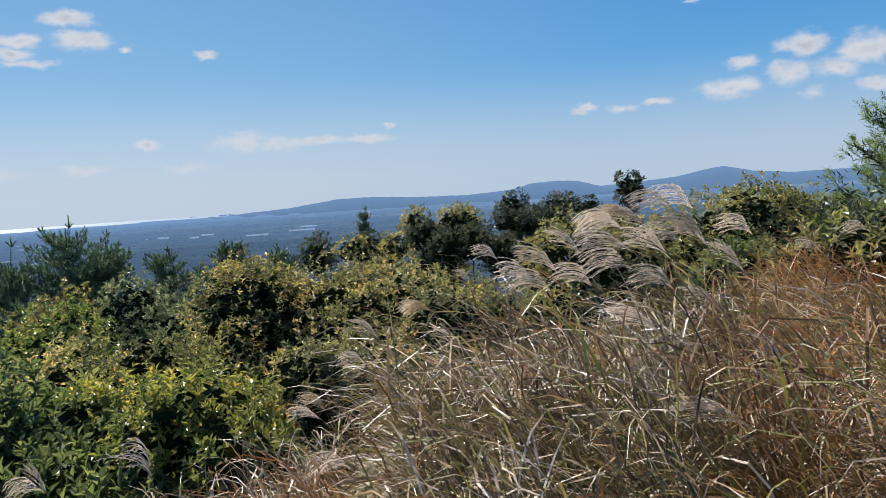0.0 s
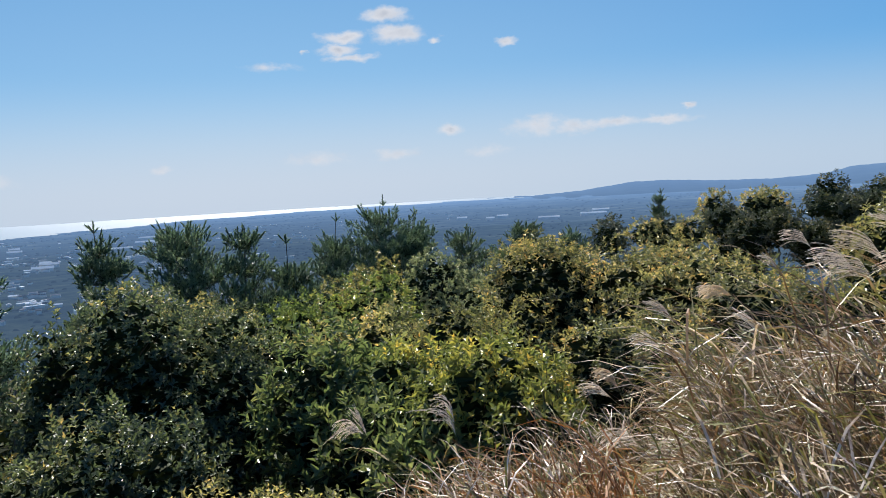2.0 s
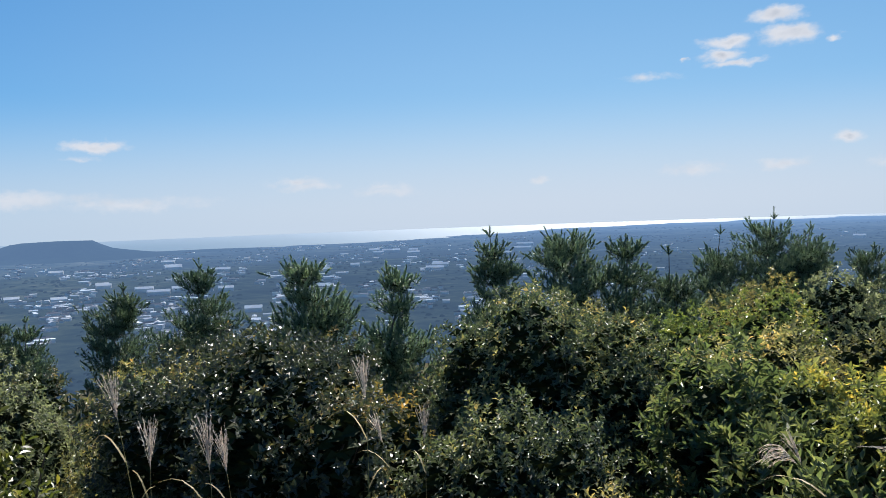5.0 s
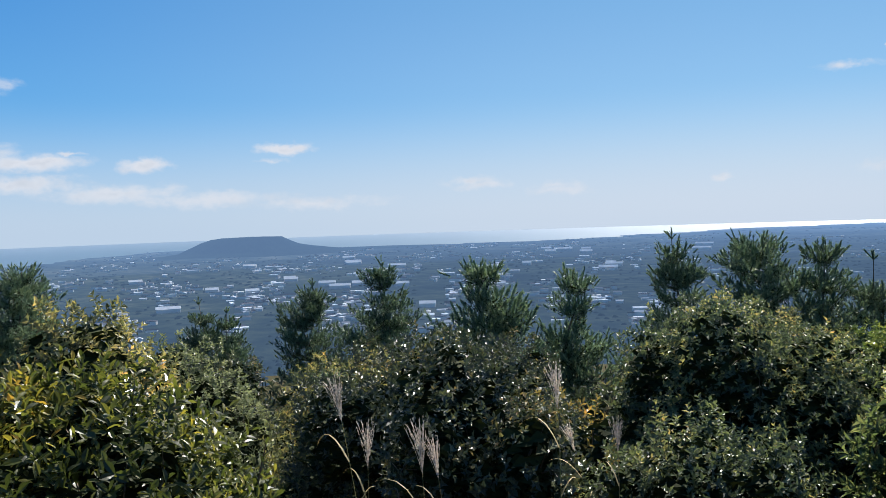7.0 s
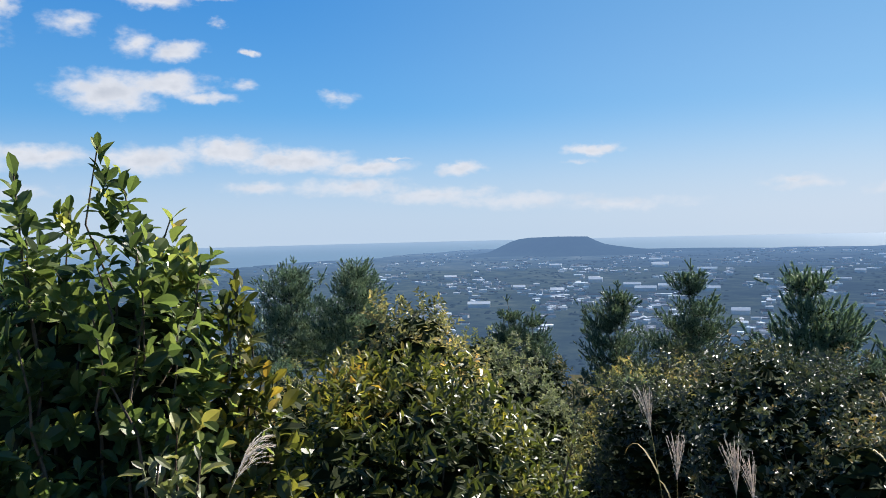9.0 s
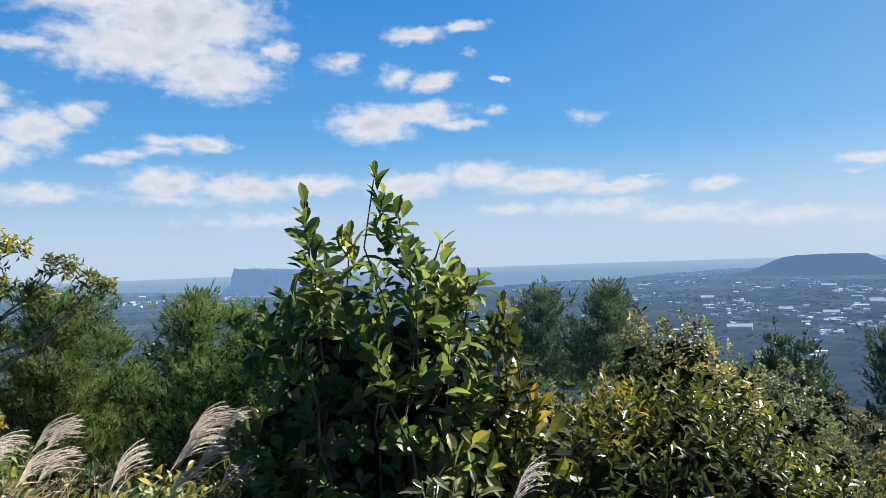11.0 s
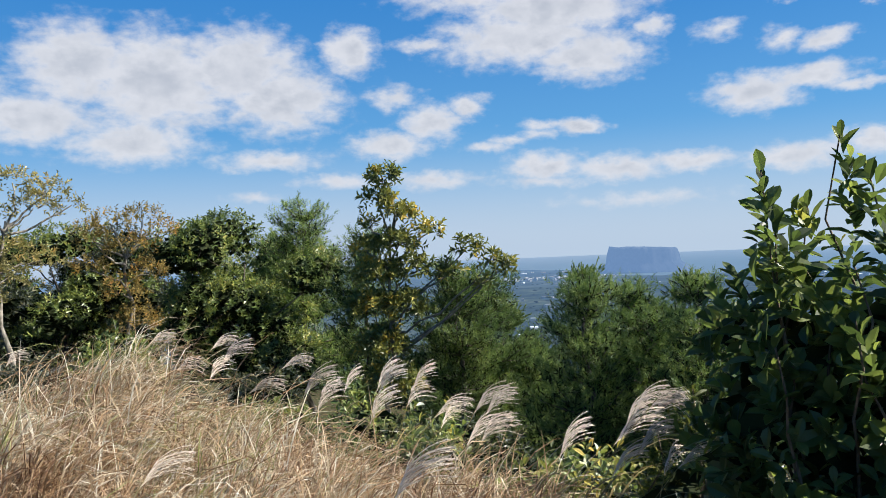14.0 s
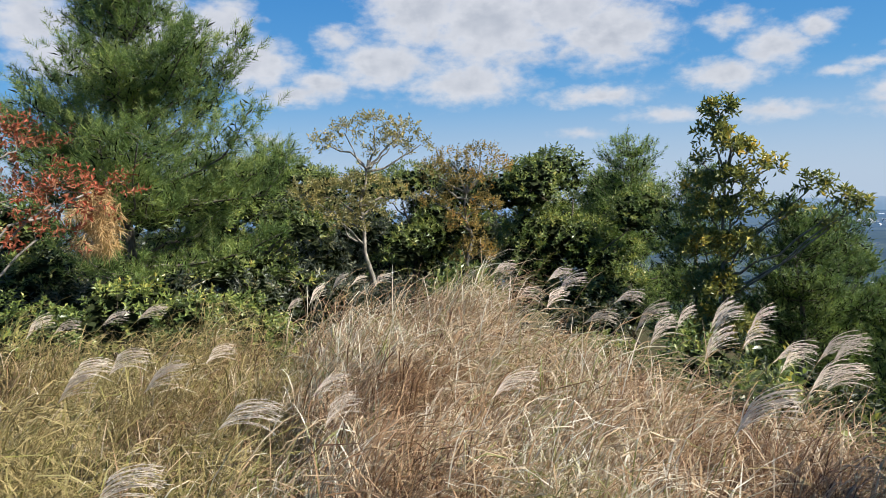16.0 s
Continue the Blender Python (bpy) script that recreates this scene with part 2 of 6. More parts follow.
def bark_material(name, dark, pale, scale=14.0):
    m, t, end = material(name)
    geo = t.nodes.new("ShaderNodeNewGeometry")
    squeezed = vmaths(t, "MULTIPLY", geo.outputs["Position"], (1.0, 1.0, 0.35))
    n1 = noise_tex(t, squeezed, scale, 5.0, 0.7)
    n2 = noise_tex(t, geo.outputs["Position"], 2.5, 2.0)
    col = mix_colour(t, smooth(t, n1.outputs["Fac"], 0.35, 0.65), (*dark, 1), (*pale, 1))
    col = mix_colour(t, smooth(t, n2.outputs["Fac"], 0.5, 0.75, 0.0, 0.4), col, (0.16, 0.18, 0.13, 1))
    body = node(t, "ShaderNodeBsdfPrincipled", Roughness=0.9)
    t.links.new(col, body.inputs["Base Color"])
    bump = node(t, "ShaderNodeBump", Strength=0.6, Distance=0.02)
    t.links.new(n1.outputs["Fac"], bump.inputs["Height"])
    t.links.new(bump.outputs[0], body.inputs["Normal"])
    t.links.new(body.outputs[0], end.inputs["Surface"])
    return m


def haze_strength(t, geo, strength):
    """Strength of the painted haze: more glow the farther from the hill."""
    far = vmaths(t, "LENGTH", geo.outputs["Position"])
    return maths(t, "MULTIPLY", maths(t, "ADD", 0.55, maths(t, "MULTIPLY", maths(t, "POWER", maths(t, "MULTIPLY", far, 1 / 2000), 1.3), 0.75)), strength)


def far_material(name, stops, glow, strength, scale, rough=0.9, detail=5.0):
    """Distant backdrop: patchy colour, with the air's pale blue haze painted on as emission."""
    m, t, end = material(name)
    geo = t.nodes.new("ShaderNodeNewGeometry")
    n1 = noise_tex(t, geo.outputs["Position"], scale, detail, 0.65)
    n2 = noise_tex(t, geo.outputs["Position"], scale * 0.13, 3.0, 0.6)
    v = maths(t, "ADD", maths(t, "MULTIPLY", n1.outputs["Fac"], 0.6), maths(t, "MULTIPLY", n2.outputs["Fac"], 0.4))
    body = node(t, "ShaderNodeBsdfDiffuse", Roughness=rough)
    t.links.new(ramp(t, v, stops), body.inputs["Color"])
    haze_glow = node(t, "ShaderNodeEmission", Color=(*glow, 1), Strength=strength)
    t.links.new(haze_strength(t, geo, strength), haze_glow.inputs["Strength"])
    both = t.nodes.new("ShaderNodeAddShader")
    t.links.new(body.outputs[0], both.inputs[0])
    t.links.new(haze_glow.outputs[0], both.inputs[1])
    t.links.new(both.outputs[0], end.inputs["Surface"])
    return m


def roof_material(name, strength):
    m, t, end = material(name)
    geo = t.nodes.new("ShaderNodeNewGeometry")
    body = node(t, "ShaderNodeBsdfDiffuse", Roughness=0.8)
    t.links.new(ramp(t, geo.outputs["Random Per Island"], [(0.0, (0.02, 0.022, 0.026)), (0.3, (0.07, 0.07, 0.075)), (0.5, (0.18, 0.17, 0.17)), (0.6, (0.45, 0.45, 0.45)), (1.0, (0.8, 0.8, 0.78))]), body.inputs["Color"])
    # roofs glow faintly blue: distance haze painted on as emission
    haze_glow = node(t, "ShaderNodeEmission", Color=(*HAZE_BLUE, 1), Strength=strength)
    t.links.new(haze_strength(t, geo, strength), haze_glow.inputs["Strength"])
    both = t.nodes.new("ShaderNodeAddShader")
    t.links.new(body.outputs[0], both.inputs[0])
    t.links.new(haze_glow.outputs[0], both.inputs[1])
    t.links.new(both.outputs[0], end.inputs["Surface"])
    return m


HAZE_BLUE = (0.24, 0.42, 0.76)
LEAF_DARK = leaf_material("glossy_dark_leaf", [(0, (0.016, 0.024, 0.019)), (0.45, (0.038, 0.052, 0.035)), (0.72, (0.082, 0.098, 0.052)), (0.90, (0.197, 0.178, 0.075)), (1, (0.362, 0.235, 0.102))], 0.46, 0.20, 0.75)
LEAF_GREEN = leaf_material("green_leaf", [(0, (0.048, 0.060, 0.033)), (0.5, (0.151, 0.156, 0.070)), (0.85, (0.429, 0.345, 0.139)), (1, (0.815, 0.455, 0.166))], 0.50, 0.40, 0.75)
LEAF_EVERGREEN = leaf_material("glossy_evergreen_leaf", [(0, (0.028, 0.042, 0.029)), (0.45, (0.070, 0.094, 0.052)), (0.75, (0.151, 0.177, 0.081)), (0.92, (0.338, 0.295, 0.116)), (1, (0.526, 0.354, 0.145))], 0.48, 0.30, 0.75)
LEAF_FRESH = leaf_material("fresh_green_leaf", [(0, (0.048, 0.073, 0.033)), (0.5, (0.105, 0.139, 0.056)), (1, (0.245, 0.252, 0.103))], 0.33, 0.38, 0.5)
LEAF_YELLOW = leaf_material("yellow_green_leaf", [(0, (0.017, 0.025, 0.008)), (0.45, (0.046, 0.059, 0.014)), (0.75, (0.117, 0.120, 0.025)), (0.93, (0.246, 0.203, 0.031)), (1, (0.307, 0.178, 0.034))], 0.36, 0.42, 0.45)
LEAF_YELLOW_SINGLE = leaf_material("single_yellow_green_leaf", [(0, (0.017, 0.025, 0.008)), (0.45, (0.046, 0.059, 0.014)), (0.75, (0.117, 0.120, 0.025)), (0.93, (0.246, 0.203, 0.031)), (1, (0.307, 0.178, 0.034))], 0.36, 0.42, 0.45, single=True)
LEAF_OLIVE = leaf_material("olive_leaf", [(0, (0.066, 0.079, 0.039)), (0.5, (0.175, 0.173, 0.068)), (0.85, (0.306, 0.259, 0.096)), (1, (0.436, 0.259, 0.082))], 0.50, 0.36, 0.75)
LEAF_OLIVE_SINGLE = leaf_material("single_olive_leaf", [(0, (0.060, 0.079, 0.036)), (0.5, (0.159, 0.173, 0.064)), (0.85, (0.278, 0.259, 0.090)), (1, (0.396, 0.259, 0.077))], 0.40, 0.36, 0.45, single=True)
LEAF_GREY = leaf_material("grey_green_leaf", [(0, (0.065, 0.080, 0.048)), (0.5, (0.154, 0.180, 0.103)), (1, (0.306, 0.324, 0.196))], 0.48, 0.34, 0.4)
LEAF_RUST = leaf_material("gold_rust_leaf", [(0, (0.080, 0.066, 0.026)), (0.45, (0.230, 0.175, 0.056)), (0.8, (0.390, 0.265, 0.075)), (1, (0.440, 0.200, 0.050))], 0.55, 0.32, 0.3)
LEAF_RED = leaf_material("red_maple_leaf", [(0, (0.109, 0.058, 0.029)), (0.4, (0.273, 0.098, 0.050)), (0.75, (0.464, 0.111, 0.064)), (1, (0.273, 0.208, 0.072))], 0.55, 0.35, 0.3)
LEAF_WOOD = leaf_material("sunlit_wood_leaf", [(0, (0.040, 0.064, 0.018)), (0.5, (0.130, 0.180, 0.048)), (0.85, (0.310, 0.340, 0.085)), (1, (0.48, 0.38, 0.10))], 0.36, 0.25, 0.5)
LEAF_TUFT = leaf_material("yellow_tuft_leaf", [(0, (0.076, 0.103, 0.036)), (0.5, (0.184, 0.206, 0.060)), (0.8, (0.367, 0.337, 0.079)), (1, (0.822, 0.542, 0.107))], 0.42, 0.28, 0.5, patchy=0.55)
LEAF_BROAD = leaf_material("broad_green_leaf", [(0, (0.033, 0.056, 0.020)), (0.5, (0.095, 0.135, 0.041)), (0.85, (0.213, 0.248, 0.068)), (1, (0.372, 0.293, 0.079))], 0.36, 0.44, 0.4)
LEAF_BROAD_SINGLE = leaf_material("single_broad_green_leaf", [(0, (0.033, 0.056, 0.020)), (0.5, (0.095, 0.135, 0.041)), (0.85, (0.213, 0.248, 0.068)), (1, (0.372, 0.293, 0.079))], 0.36, 0.44, 0.4, single=True)
LEAF_GOLD = leaf_material("olive_gold_leaf", [(0, (0.085, 0.085, 0.036)), (0.5, (0.230, 0.205, 0.082)), (0.85, (0.380, 0.315, 0.125)), (1, (0.440, 0.265, 0.090))], 0.5, 0.36, 0.35)
# near-black leaf colour: the shade inside crowns, painted
LEAF_PAINTED_SHADE = leaf_material("painted_shade_leaf", [(0.0, (0.012, 0.018, 0.008)), (1.0, (0.035, 0.045, 0.016))], 0.85, 0.05, 0.1)
NEEDLE = leaf_material("pine_needle", [(0, (0.048, 0.091, 0.028)), (0.5, (0.128, 0.197, 0.054)), (1, (0.320, 0.373, 0.106))], 0.5, 0.38, 0.3)
NEEDLE_DEEP = leaf_material("deep_green_pine_needle", [(0, (0.039, 0.075, 0.024)), (0.5, (0.099, 0.159, 0.046)), (1, (0.265, 0.319, 0.090))], 0.5, 0.34, 0.3)
NEEDLE_COOL = leaf_material("blue_green_pine_needle", [(0, (0.050, 0.086, 0.062)), (0.5, (0.112, 0.174, 0.110)), (1, (0.236, 0.298, 0.184))], 0.5, 0.30, 0.6)
NEEDLE_DEAD = leaf_material("dead_brown_needle", [(0.0, (0.26, 0.16, 0.07)), (1.0, (0.58, 0.42, 0.22))], 0.7, 0.3, 0.2)
STRAW = leaf_material("straw_blade", [(0, (0.073, 0.034, 0.019)), (0.22, (0.204, 0.108, 0.055)), (0.38, (0.369, 0.225, 0.122)), (0.52, (0.504, 0.360, 0.212)), (0.66, (0.669, 0.560, 0.403)), (0.78, (0.795, 0.760, 0.647)), (0.84, (0.194, 0.210, 0.058)), (0.93, (0.320, 0.320, 0.106)), (1, (0.543, 0.470, 0.276))], 0.5, 0.34, 0.35, (1.1, 1.05, 0.9), 0.42)
STRAW_GREY = leaf_material("grey_straw_blade", [(0, (0.045, 0.024, 0.012)), (0.28, (0.150, 0.085, 0.042)), (0.46, (0.330, 0.205, 0.110)), (0.54, (0.110, 0.120, 0.030)), (0.66, (0.230, 0.215, 0.055)), (0.76, (0.500, 0.380, 0.280)), (0.90, (0.800, 0.690, 0.620)), (1, (0.860, 0.840, 0.800))], 0.45, 0.28, 0.4, (1.1, 1.05, 0.9), 0.3)
STRAW_GREEN = leaf_material("green_straw_blade", [(0, (0.073, 0.065, 0.022)), (0.3, (0.244, 0.192, 0.075)), (0.6, (0.399, 0.310, 0.146)), (0.82, (0.226, 0.214, 0.053)), (1, (0.508, 0.420, 0.230))], 0.6, 0.25, 0.2, (1.1, 1.05, 0.9), 0.42)
STRAW_RUST = leaf_material("rust_blade", [(0, (0.116, 0.043, 0.016)), (0.4, (0.325, 0.126, 0.041)), (0.75, (0.465, 0.225, 0.077)), (1, (0.197, 0.157, 0.036))], 0.55, 0.3, 0.3, (1.1, 1.05, 0.9))
PLUME = leaf_material("silky_plume", [(0, (0.575, 0.488, 0.402)), (0.5, (0.758, 0.663, 0.571)), (1, (0.861, 0.771, 0.674))], 0.6, 0.32, 0.3, (1.05, 1.02, 0.97))
PLUME_CREAM = leaf_material("cream_plume", [(0, (0.60, 0.47, 0.31)), (0.5, (0.74, 0.60, 0.42)), (1, (0.84, 0.72, 0.54))], 0.6, 0.25, 0.3, (1.05, 1.02, 0.97))
STEM = leaf_material("dry_stem", [(0.0, (0.16, 0.11, 0.045)), (0.5, (0.26, 0.21, 0.08)), (1.0, (0.20, 0.22, 0.06))], 0.5, 0.1, 0.3)
BARK = bark_material("grey_brown_bark", (0.045, 0.036, 0.028), (0.15, 0.125, 0.10))
BARK_PALE = bark_material("pale_grey_bark", (0.09, 0.078, 0.062), (0.27, 0.245, 0.205))
TWIG = bark_material("brown_twig", (0.05, 0.035, 0.022), (0.14, 0.10, 0.065), 30.0)

# ---- the ground ----
SLOPE_AZ = [-180, -90, -40, -18, 0, 20, 40, 100, 114, 130, 145, 180]
SLOPE = [0.05, 0.03, 0.03, 0.09, 0.20, 0.33, 0.40, 0.40, 0.30, 0.17, 0.09, 0.05]
PLAIN = -76.0


def step(v, low, high):
    s = np.clip((v - low) / (high - low), 0, 1)
    return s * s * (3 - 2 * s)


def ground_z(x, y):
    """The hill's height at a place; the eye stands over its top."""
    x, y = np.asarray(x, float), np.asarray(y, float)
    d, az = np.hypot(x, y), np.degrees(np.arctan2(-x, y))
    near = -np.interp(az, SLOPE_AZ, SLOPE) * np.clip(d - 1.8, 0, 60)
    rough = 0.06 * np.sin(x * 1.3 + 1) * np.cos(y * 1.1) * np.clip(d / 3, 0, 1)
    far = PLAIN + 1.6 * np.sin(x * 0.011) * np.sin(y * 0.009 + 2) * step(d, 300, 600)
    s = step(d, 40, 360)
    return (near + rough) * (1 - s) + far * s


COAST_AZ = [-180, -60, 16, 24, 34, 40, 47, 55, 64, 72, 79, 82, 86, 92, 97, 107, 112, 116, 120, 140, 180]
COAST = [4400, 4400, 4400, 4200, 3800, 3450, 2800, 2560, 2420, 2900, 2950, 2650, 2250, 2050, 1930, 1850, 1850, 2450, 2600, 4400, 4400]


def mesh_of(name, verts, tris, shade_smooth=False):
    """A mesh from arrays of corners and triangles."""
    verts, tris = np.ascontiguousarray(verts, np.float32), np.ascontiguousarray(tris, np.int32)
    me = bpy.data.meshes.new(name)
    me.vertices.add(len(verts))
    me.vertices.foreach_set("co", verts.ravel())
    me.loops.add(tris.size)
    me.loops.foreach_set("vertex_index", tris.ravel())
    me.polygons.add(len(tris))
    me.polygons.foreach_set("loop_start", np.arange(0, tris.size, 3, dtype=np.int32))
    me.polygons.foreach_set("use_smooth", np.full(len(tris), shade_smooth))
    me.update(calc_edges=True)
    me.validate()
    return me


def whole(name, verts, tris, mat, label="", category="", group="", kind="", shade_smooth=False):
    me = mesh_of(name, verts, tris, shade_smooth)
    me.materials.append(mat)
    return tagged(new(name, me), label, category, group, kind)


def part(name, verts, tris, mat, parent, label="", shade_smooth=False, kind=""):
    ob = whole(name, verts, tris, mat, label, shade_smooth=shade_smooth, kind=kind)
    ob.parent = parent
    return ob


def thing(name, x, y, label, category, group="", z=None, turn=0.0):
    ob = new(name)
    ob.empty_display_size = 0.2
    ob.matrix_world = pose(x, y, float(ground_z(x, y)) if z is None else z, 0, 0, turn)
    return tagged(ob, label, category, group)


class Pile:
    """Gathers triangles for one mesh."""

    def __init__(self):
        self.v, self.f, self.n = [], [], 0

    def add(self, v, f):
        v = np.asarray(v, float).reshape(-1, 3)
        self.v.append(v)
        self.f.append(np.asarray(f, int).reshape(-1, 3) + self.n)
        self.n += len(v)

    def arrays(self):
        return np.concatenate(self.v), np.concatenate(self.f)


def polar_sheet(azs, radii, height):
    a, r = np.meshgrid(np.radians(azs), radii)
    x, y = -np.sin(a) * r, np.cos(a) * r
    v = np.stack([x, y, height(x, y)], -1).reshape(-1, 3)
    n, m = len(radii), len(azs)
    i = np.arange(n - 1)[:, None] * m + np.arange(m - 1)[None, :]
    i = i.ravel()
    return v, np.concatenate([np.stack([i, i + 1, i + m + 1], 1), np.stack([i, i + m + 1, i + m], 1)])


def soil_material():
    m, t, end = material("leaf_litter_soil")
    geo = t.nodes.new("ShaderNodeNewGeometry")
    n1 = noise_tex(t, geo.outputs["Position"], 9.0, 6.0, 0.7)
    n2 = noise_tex(t, geo.outputs["Position"], 0.8, 3.0)
    col = ramp(t, n1.outputs["Fac"], [(0.3, (0.02, 0.017, 0.010)), (0.55, (0.055, 0.045, 0.024)), (0.75, (0.10, 0.085, 0.045))])
    col = mix_colour(t, smooth(t, n2.outputs["Fac"], 0.45, 0.65, 0.0, 0.7), col, (0.035, 0.05, 0.018, 1))
    body = node(t, "ShaderNodeBsdfPrincipled", Roughness=0.95)
    body.inputs["Specular IOR Level"].default_value = 0.03
    t.links.new(col, body.inputs["Base Color"])
    bump = node(t, "ShaderNodeBump", Strength=0.8, Distance=0.05)
    t.links.new(n1.outputs["Fac"], bump.inputs["Height"])
    t.links.new(bump.outputs[0], body.inputs["Normal"])
    t.links.new(body.outputs[0], end.inputs["Surface"])
    return m


SOIL = soil_material()
# the number after the blue sets how much haze glow is painted on
FAR_LAND = far_material("far_lowland", [(0.38, (0.006, 0.011, 0.007)), (0.49, (0.016, 0.024, 0.013)), (0.58, (0.036, 0.044, 0.022)), (0.70, (0.085, 0.082, 0.048))], HAZE_BLUE, 0.125, 0.035)
FAR_LAND_PALE = far_material("farther_lowland", [(0.38, (0.006, 0.010, 0.008)), (0.50, (0.016, 0.024, 0.015)), (0.58, (0.04, 0.046, 0.028)), (0.68, (0.08, 0.08, 0.055))], HAZE_BLUE, 0.14, 0.02)
FAR_WOOD_PALE = far_material("farther_woodland", [(0.3, (0.004, 0.009, 0.007)), (0.7, (0.012, 0.018, 0.012))], HAZE_BLUE, 0.125, 0.05)
FAR_WOOD = far_material("far_woodland", [(0.3, (0.004, 0.009, 0.006)), (0.7, (0.012, 0.020, 0.011))], HAZE_BLUE, 0.11, 0.08)
FAR_HILL = far_material("far_hill_woods", [(0.35, (0.006, 0.012, 0.009)), (0.65, (0.015, 0.024, 0.016))], HAZE_BLUE, 0.13, 0.03)
FAR_RIDGE = far_material("far_ridge", [(0.35, (0.008, 0.014, 0.012)), (0.65, (0.018, 0.026, 0.020))], HAZE_BLUE, 0.105, 0.01)
FAR_ROCK = far_material("far_island_rock", [(0.35, (0.012, 0.018, 0.016)), (0.65, (0.045, 0.045, 0.042))], HAZE_BLUE, 0.2, 0.06)
FAR_WALL = far_material("far_white_walls", [(0.3, (0.35, 0.34, 0.32)), (0.7, (0.6, 0.58, 0.55))], HAZE_BLUE, 0.08, 0.08)
FAR_WHITE = far_material("far_white_roofs", [(0.3, (0.50, 0.50, 0.49)), (0.7, (0.74, 0.74, 0.72))], HAZE_BLUE, 0.06, 0.08)
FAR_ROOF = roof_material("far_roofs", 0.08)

v, f = polar_sheet(np.linspace(-180, 180, 181), np.concatenate([[0.005], np.geomspace(0.5, 420, 70)]), ground_z)
whole("ground", v, f, SOIL, "brown soil with leaf litter on a grassy hilltop", "ground", kind="structure", shade_smooth=True)


def lowland_z(x, y):
    d, az = np.hypot(x, y), np.degrees(np.arctan2(-x, y))
    coast = np.interp(az, COAST_AZ, COAST) + 18 * np.sin(az * 1.7) + 12 * np.sin(az * 4.1 + 1)
    return ground_z(x, y) - 4.0 * step(d, 420, 360) - 3.5 * step(d, coast - 60, coast + 60)


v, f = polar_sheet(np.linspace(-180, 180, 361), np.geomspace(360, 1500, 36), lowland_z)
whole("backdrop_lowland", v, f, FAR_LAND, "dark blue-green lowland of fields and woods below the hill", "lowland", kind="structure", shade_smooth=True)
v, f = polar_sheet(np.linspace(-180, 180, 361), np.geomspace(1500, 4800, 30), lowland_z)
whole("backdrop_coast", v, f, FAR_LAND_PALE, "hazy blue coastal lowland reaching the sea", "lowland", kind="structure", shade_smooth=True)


def sea_material():
    m, t, end = material("sea")
    geo = t.nodes.new("ShaderNodeNewGeometry")
    n1 = noise_tex(t, vmaths(t, "MULTIPLY", geo.outputs["Position"], (1.0, 1.0, 1.0)), 0.02, 6.0, 0.7)
    body = node(t, "ShaderNodeBsdfPrincipled", Roughness=0.48)
    body.inputs["IOR"].default_value = 1.33
    body.inputs["Specular IOR Level"].default_value = 0.13
    t.links.new(ramp(t, n1.outputs["Fac"], [(0.3, (0.012, 0.03, 0.05)), (0.7, (0.02, 0.045, 0.07))]), body.inputs["Base Color"])
    # haze over the water is painted as pale blue emission, stronger farther out
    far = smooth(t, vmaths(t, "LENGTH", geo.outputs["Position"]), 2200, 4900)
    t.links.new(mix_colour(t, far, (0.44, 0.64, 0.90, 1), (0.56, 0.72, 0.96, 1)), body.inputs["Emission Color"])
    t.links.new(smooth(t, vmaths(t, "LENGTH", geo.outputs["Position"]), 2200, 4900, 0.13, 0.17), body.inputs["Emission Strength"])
    t.links.new(body.outputs[0], end.inputs["Surface"])
    return m


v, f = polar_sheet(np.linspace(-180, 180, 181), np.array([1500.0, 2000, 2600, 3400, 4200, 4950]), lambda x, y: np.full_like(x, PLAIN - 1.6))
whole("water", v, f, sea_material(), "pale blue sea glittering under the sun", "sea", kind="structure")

# far ridge: bearing and height over the eye's level, in degrees
RIDGE_AZ = [-70, -30, -23.5, -21.1, -19.3, -17.8, -16.4, -13.7, -11.0, -9.5, -7.9, -6.3, -4.7, -1.8, 1.8, 5.0, 7.4, 11, 15, 20, 26]
RIDGE_EL = [-0.4, -0.4, -0.45, -0.2, 0.24, 0.02, -0.27, -0.49, -0.6, -0.13, -0.05, -0.13, -0.5, -0.66, -0.58, -0.37, -0.36, -0.78, -1.0, -1.08, -1.15]


def make_ridge():
    azs = np.linspace(-70, 26, 400)
    el = np.interp(azs, RIDGE_AZ, RIDGE_EL) + 0.012 * np.sin(azs * 9) + 0.008 * np.sin(azs * 23)
    top = 1.6 + 4500 * np.tan(np.radians(el))
    rows = []
    for r, k in ((3500, 0.0), (3900, 0.35), (4250, 0.75), (4500, 1.0), (4800, 0.4)):
        a = np.radians(azs)
        z = PLAIN - 3 + (top - PLAIN + 3) * k + (3 * np.sin(azs * 3 + r) if 0 < k < 1 else 0)
        rows.append(np.stack([-np.sin(a) * r, np.cos(a) * r, z], 1))
    v = np.concatenate(rows)
    m = len(azs)
    i = (np.arange(4)[:, None] * m + np.arange(m - 1)[None, :]).ravel()
    whole("backdrop_ridge", v, np.concatenate([np.stack([i, i + 1, i + m + 1], 1), np.stack([i, i + m + 1, i + m], 1)]), FAR_RIDGE,
          "long blue wooded ridge with a flat-topped summit on the skyline", "ridge", kind="structure", shade_smooth=True)


